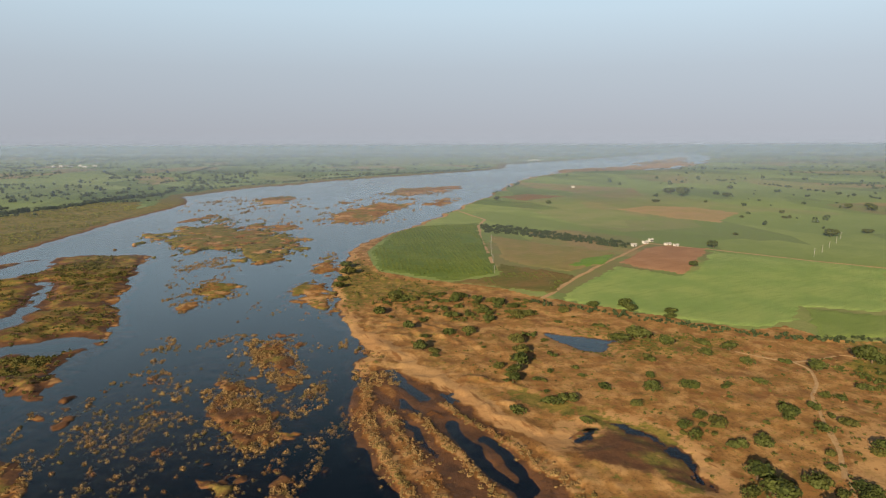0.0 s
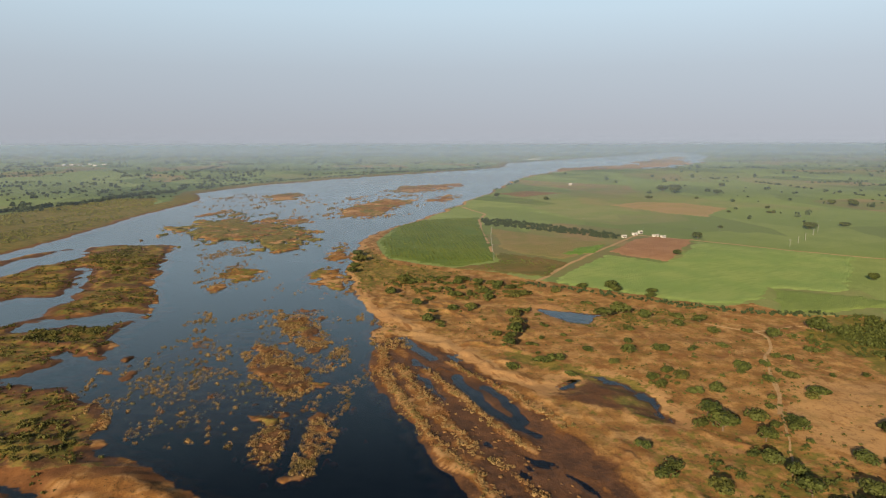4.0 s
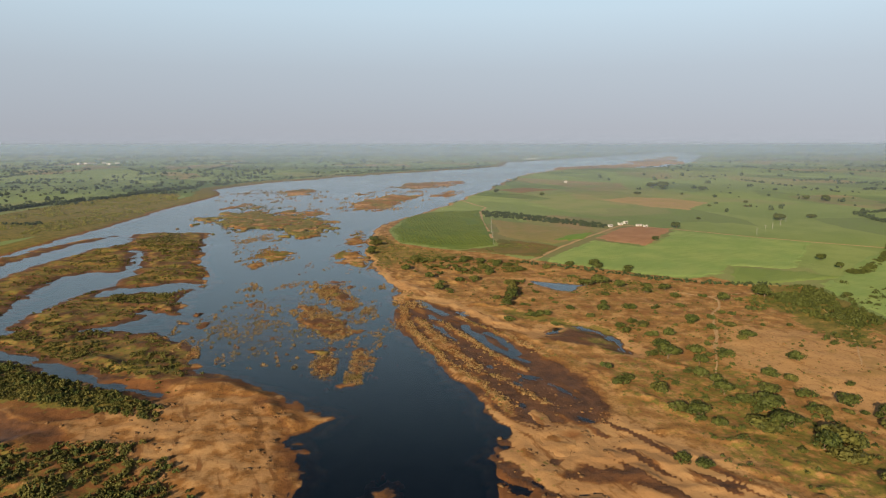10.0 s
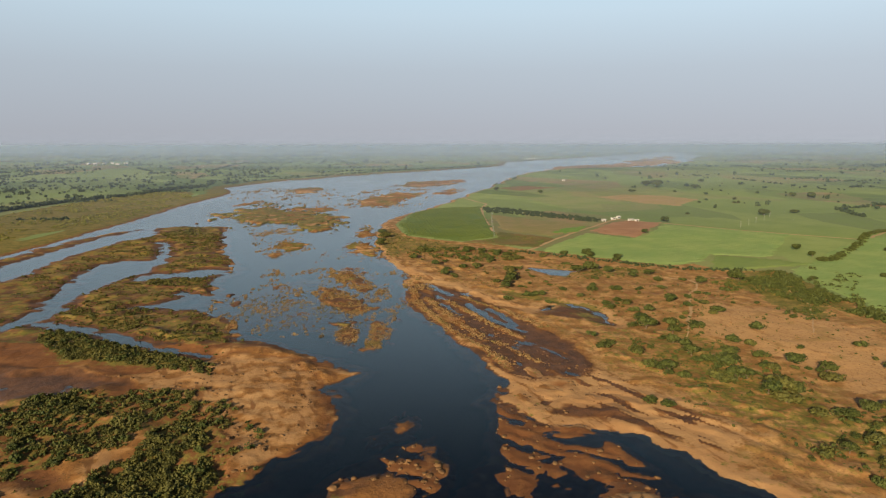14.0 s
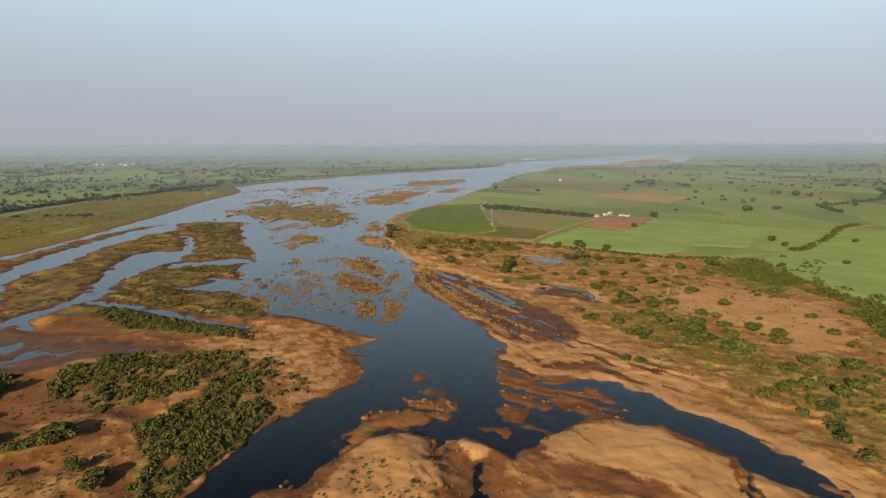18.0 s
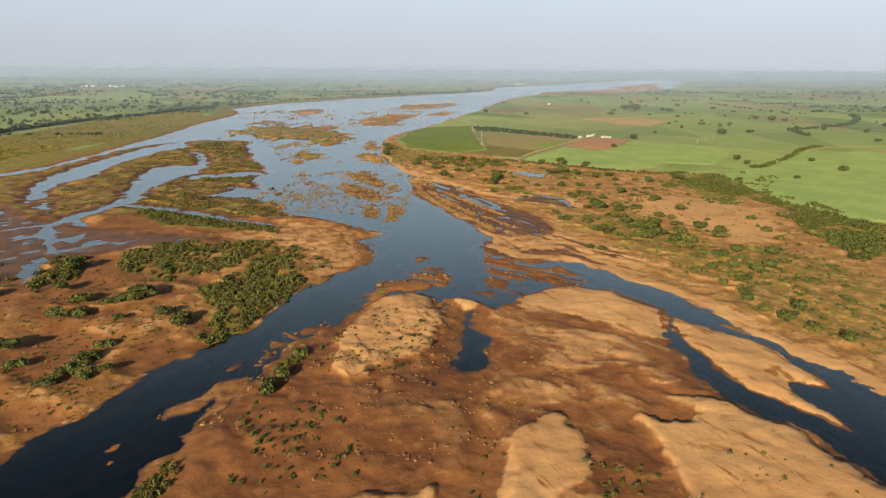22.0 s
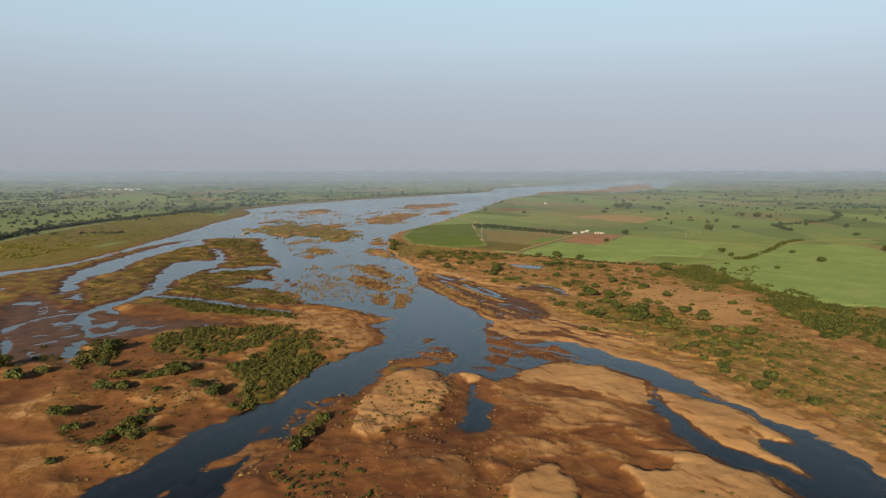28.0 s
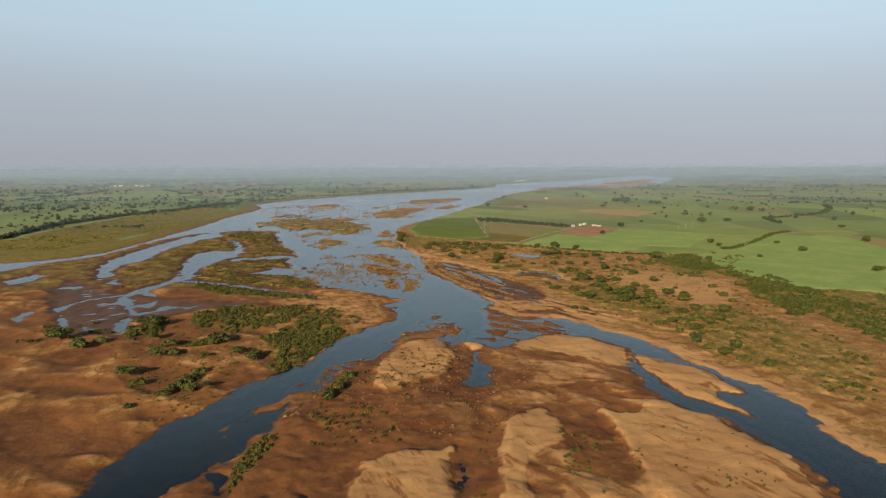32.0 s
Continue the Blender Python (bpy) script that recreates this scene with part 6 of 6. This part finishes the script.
joined("rocks", ROCKS, dry(strewn(ROCKS_SOUTH, 420, 91, 0.12, 0.6, 0, 8) + strewn(SAND_W, 240, 92, 0.2, 0.8, 0, 9) + strewn(BAR_EAST, 200, 93, 0.2, 0.8, 0, 9) + strewn(FLAT_B, 120, 97, 0.3, 1.3) + strewn(FLAT_A, 120, 98, 0.3, 1.0), 0.0), ROCK, "tan worn rocks on the sand banks", "rocks")
joined("stones", TUFTS, dry(strewn(ROCKS_SOUTH, 420, 99, 0.2, 0.8, 0, 8) + strewn(ROCKS_WEST, 120, 94, 0.25, 0.9) + strewn(SCRUB_NEAR, 420, 95, 0.2, 0.8, 0, 9) + strewn(SCRUB_EAST, 300, 96, 0.2, 0.8, 0, 9)), REED, "tan rocks and dry tufts on the sand", "stones")

far = np.random.default_rng(99)
FAR_TREES = [blades(30, 1.0, 0.42, s, 0.9, 5, 0.1) for s in range(121, 127)]
far_places = []
for count, x0, x1, y0, y1 in ((1500, -2000, -400, 420, 1500), (1700, -3000, 300, 1300, 3600), (330, 300, 1900, 600, 1700), (700, 500, 3000, 1500, 3500)):
    q = np.column_stack([far.uniform(x0, x1, count * 2), far.uniform(y0, y1, count * 2)])
    keep = ground_at(q[:, 0], q[:, 1])[4] > 0.7
    q = q[keep & (rough(q[:, 0], q[:, 1], 160, 2, 130) > -0.35)][:count]
    far_places += [(a, b, 2.0 + 4.2 * far.uniform() ** 2) for a, b in q]
for line, count, low, high in ((HEDGE_WEST, 420, 2.4, 5.0), (HEDGE_BANK, 320, 1.6, 3.2), (HEDGE_FAR, 220, 1.6, 3.4), (HEDGE_SHORE, 160, 1.2, 2.6), (HEDGE_FIELD, 170, 0.8, 1.7)):
    p = np.array(line, float)
    along = np.concatenate([[0], np.cumsum(np.hypot(*np.diff(p, axis=0).T))])
    k = far.uniform(0, along[-1], count)
    far_places += [(np.interp(a, along, p[:, 0]) + far.normal(0, 2.2), np.interp(a, along, p[:, 1]) + far.normal(0, 2.5), far.uniform(low, high)) for a in k]
for n in range(330):
    x, y = (far.uniform(-2300, -250), far.uniform(480, 2600)) if n % 3 else (far.uniform(500, 2300), far.uniform(750, 2900))
    a = radians(far.choice((8, 24, 16, 114, 100)) + far.normal(0, 5))
    long = far.uniform(60, 320)
    far_places += [(x + k * math.cos(a) + far.normal(0, 2), y + k * math.sin(a) + far.normal(0, 2), far.uniform(1.5, 3.6)) for k in far.uniform(0, long, int(long / 6))]
far_crop = ground_at(np.array([p[0] for p in far_places]), np.array([p[1] for p in far_places]))[4]
far_places = [p for p, c in zip(far_places, far_crop) if c > 0.5 or p[1] < 480 or (p[0] < -430 and p[1] < 1000)]
joined("trees", FAR_TREES, dry(far_places, 0.3), FAR_GREEN, "dark scattered trees and hedges on the far plain", "trees")
hedge = np.array(HEDGE_EAST, float)
hedge_at = far.uniform(0, len(hedge) - 1.001, 220)
joined("hedge", SHRUBS, [(np.interp(k, range(len(hedge)), hedge[:, 0]) + far.normal(0, 1.5), np.interp(k, range(len(hedge)), hedge[:, 1]) + far.normal(0, 1.8), far.uniform(1.6, 3.2)) for k in hedge_at], BUSH_GREEN, "thick green hedge across the crop field", "hedge")
for (x, y, size), z in zip(FIELD_TREES, heights(FIELD_TREES)):
    set_plant(3, x, y, z, size)

# ---- houses and poles ----


def box(bm, x0, x1, y0, y1, z0, z1):
    v = [bm.verts.new((x, y, z)) for z in (z0, z1) for x, y in ((x0, y0), (x1, y0), (x1, y1), (x0, y1))]
    for f in ((3, 2, 1, 0), (4, 5, 6, 7), (0, 1, 5, 4), (1, 2, 6, 5), (2, 3, 7, 6), (3, 0, 4, 7)):
        bm.faces.new([v[n] for n in f])


def house(x, y, z, wide, deep, tall, turn, label, roof):
    """A small plastered farmhouse with a door, windows and a flat or pitched roof."""
    root = tagged(new("house"), label, "house")
    root.matrix_basis = pose(x, y, z - 0.1, 0, 0, turn)
    w, d = wide / 2, deep / 2
    bm = bmesh.new()
    box(bm, -w, w, -d, d, -0.5, tall)
    part("wall", bm, WHITEWASH, root)
    bm = bmesh.new()
    if roof == "flat":
        box(bm, -w - 0.3, w + 0.3, -d - 0.3, d + 0.3, tall + 0.004, tall + 0.25)
        for a in (-1, 1):
            box(bm, a * w - 0.12, a * w + 0.12, -d, d, tall + 0.254, tall + 0.7)
    else:
        v = [bm.verts.new(p) for p in ((-w - 0.4, -d - 0.5, tall), (w + 0.4, -d - 0.5, tall), (w + 0.4, d + 0.5, tall), (-w - 0.4, d + 0.5, tall), (-w - 0.4, 0, tall + deep * 0.28), (w + 0.4, 0, tall + deep * 0.28))]
        for f in ((0, 1, 5, 4), (2, 3, 4, 5), (0, 4, 3), (1, 2, 5), (3, 2, 1, 0)):
            bm.faces.new([v[n] for n in f])
    part("roof", bm, WHITEWASH if roof == "flat" else TIN_ROOF, root)
    bm = bmesh.new()
    box(bm, -0.5, 0.5, -d - 0.06, -d - 0.004, 0, 2.05)
    part("door", bm, DARK_WOOD, root)
    for a in (-0.62, 0.62):
        bm = bmesh.new()
        box(bm, a * w - 0.5, a * w + 0.5, -d - 0.06, -d - 0.004, 1.0, 2.0)
        window = part("window", bm, DARK_WOOD, root)
        bm = bmesh.new()
        box(bm, a * w - 0.4, a * w + 0.4, -d - 0.07, -d - 0.064, 1.1, 1.9)
        part("pane", bm, PANE, window, "dark dusty window pane")
    return root


for (x, y, w, d, h, turn, roof), z in zip(HOUSES_FARM, heights(HOUSES_FARM)):
    house(x, y, z, 0.75 * w, 0.75 * d, 0.7 * h, turn, "white plastered farm building beside the dirt road", roof)
for (x, y, w, d, h, turn, roof), z in zip(HOUSES_FAR, heights(HOUSES_FAR)):
    house(x, y, z, 0.7 * w, 0.7 * d, 0.62 * h, turn, "far white village house among trees", roof)


def pole(x, y, z):
    root = tagged(new("utility_pole"), "pale concrete utility pole standing in the field", "utility pole", "field power line")
    root.matrix_basis = pose(x, y, z, 0, 0, 0)
    bm = bmesh.new()
    stick(bm, (0, 0, -0.5), (0, 0, 6.0), 0.15, 0.10, 8)
    part("post", bm, CONCRETE, root)
    bm = bmesh.new()
    box(bm, -0.9, 0.9, -0.07, 0.07, 5.3, 5.45)
    crossarm = part("crossarm", bm, DARK_WOOD, root)
    for a in (-0.75, 0.0, 0.75):
        bm = bmesh.new()
        stick(bm, (a, 0, 5.45 if a else 6.0), (a, 0, 5.75 if a else 6.3), 0.07, 0.05, 6)
        part("insulator", bm, WHITEWASH, crossarm if a else root)


for (x, y), z in zip(POLES, heights(POLES)):
    pole(x, y, z)
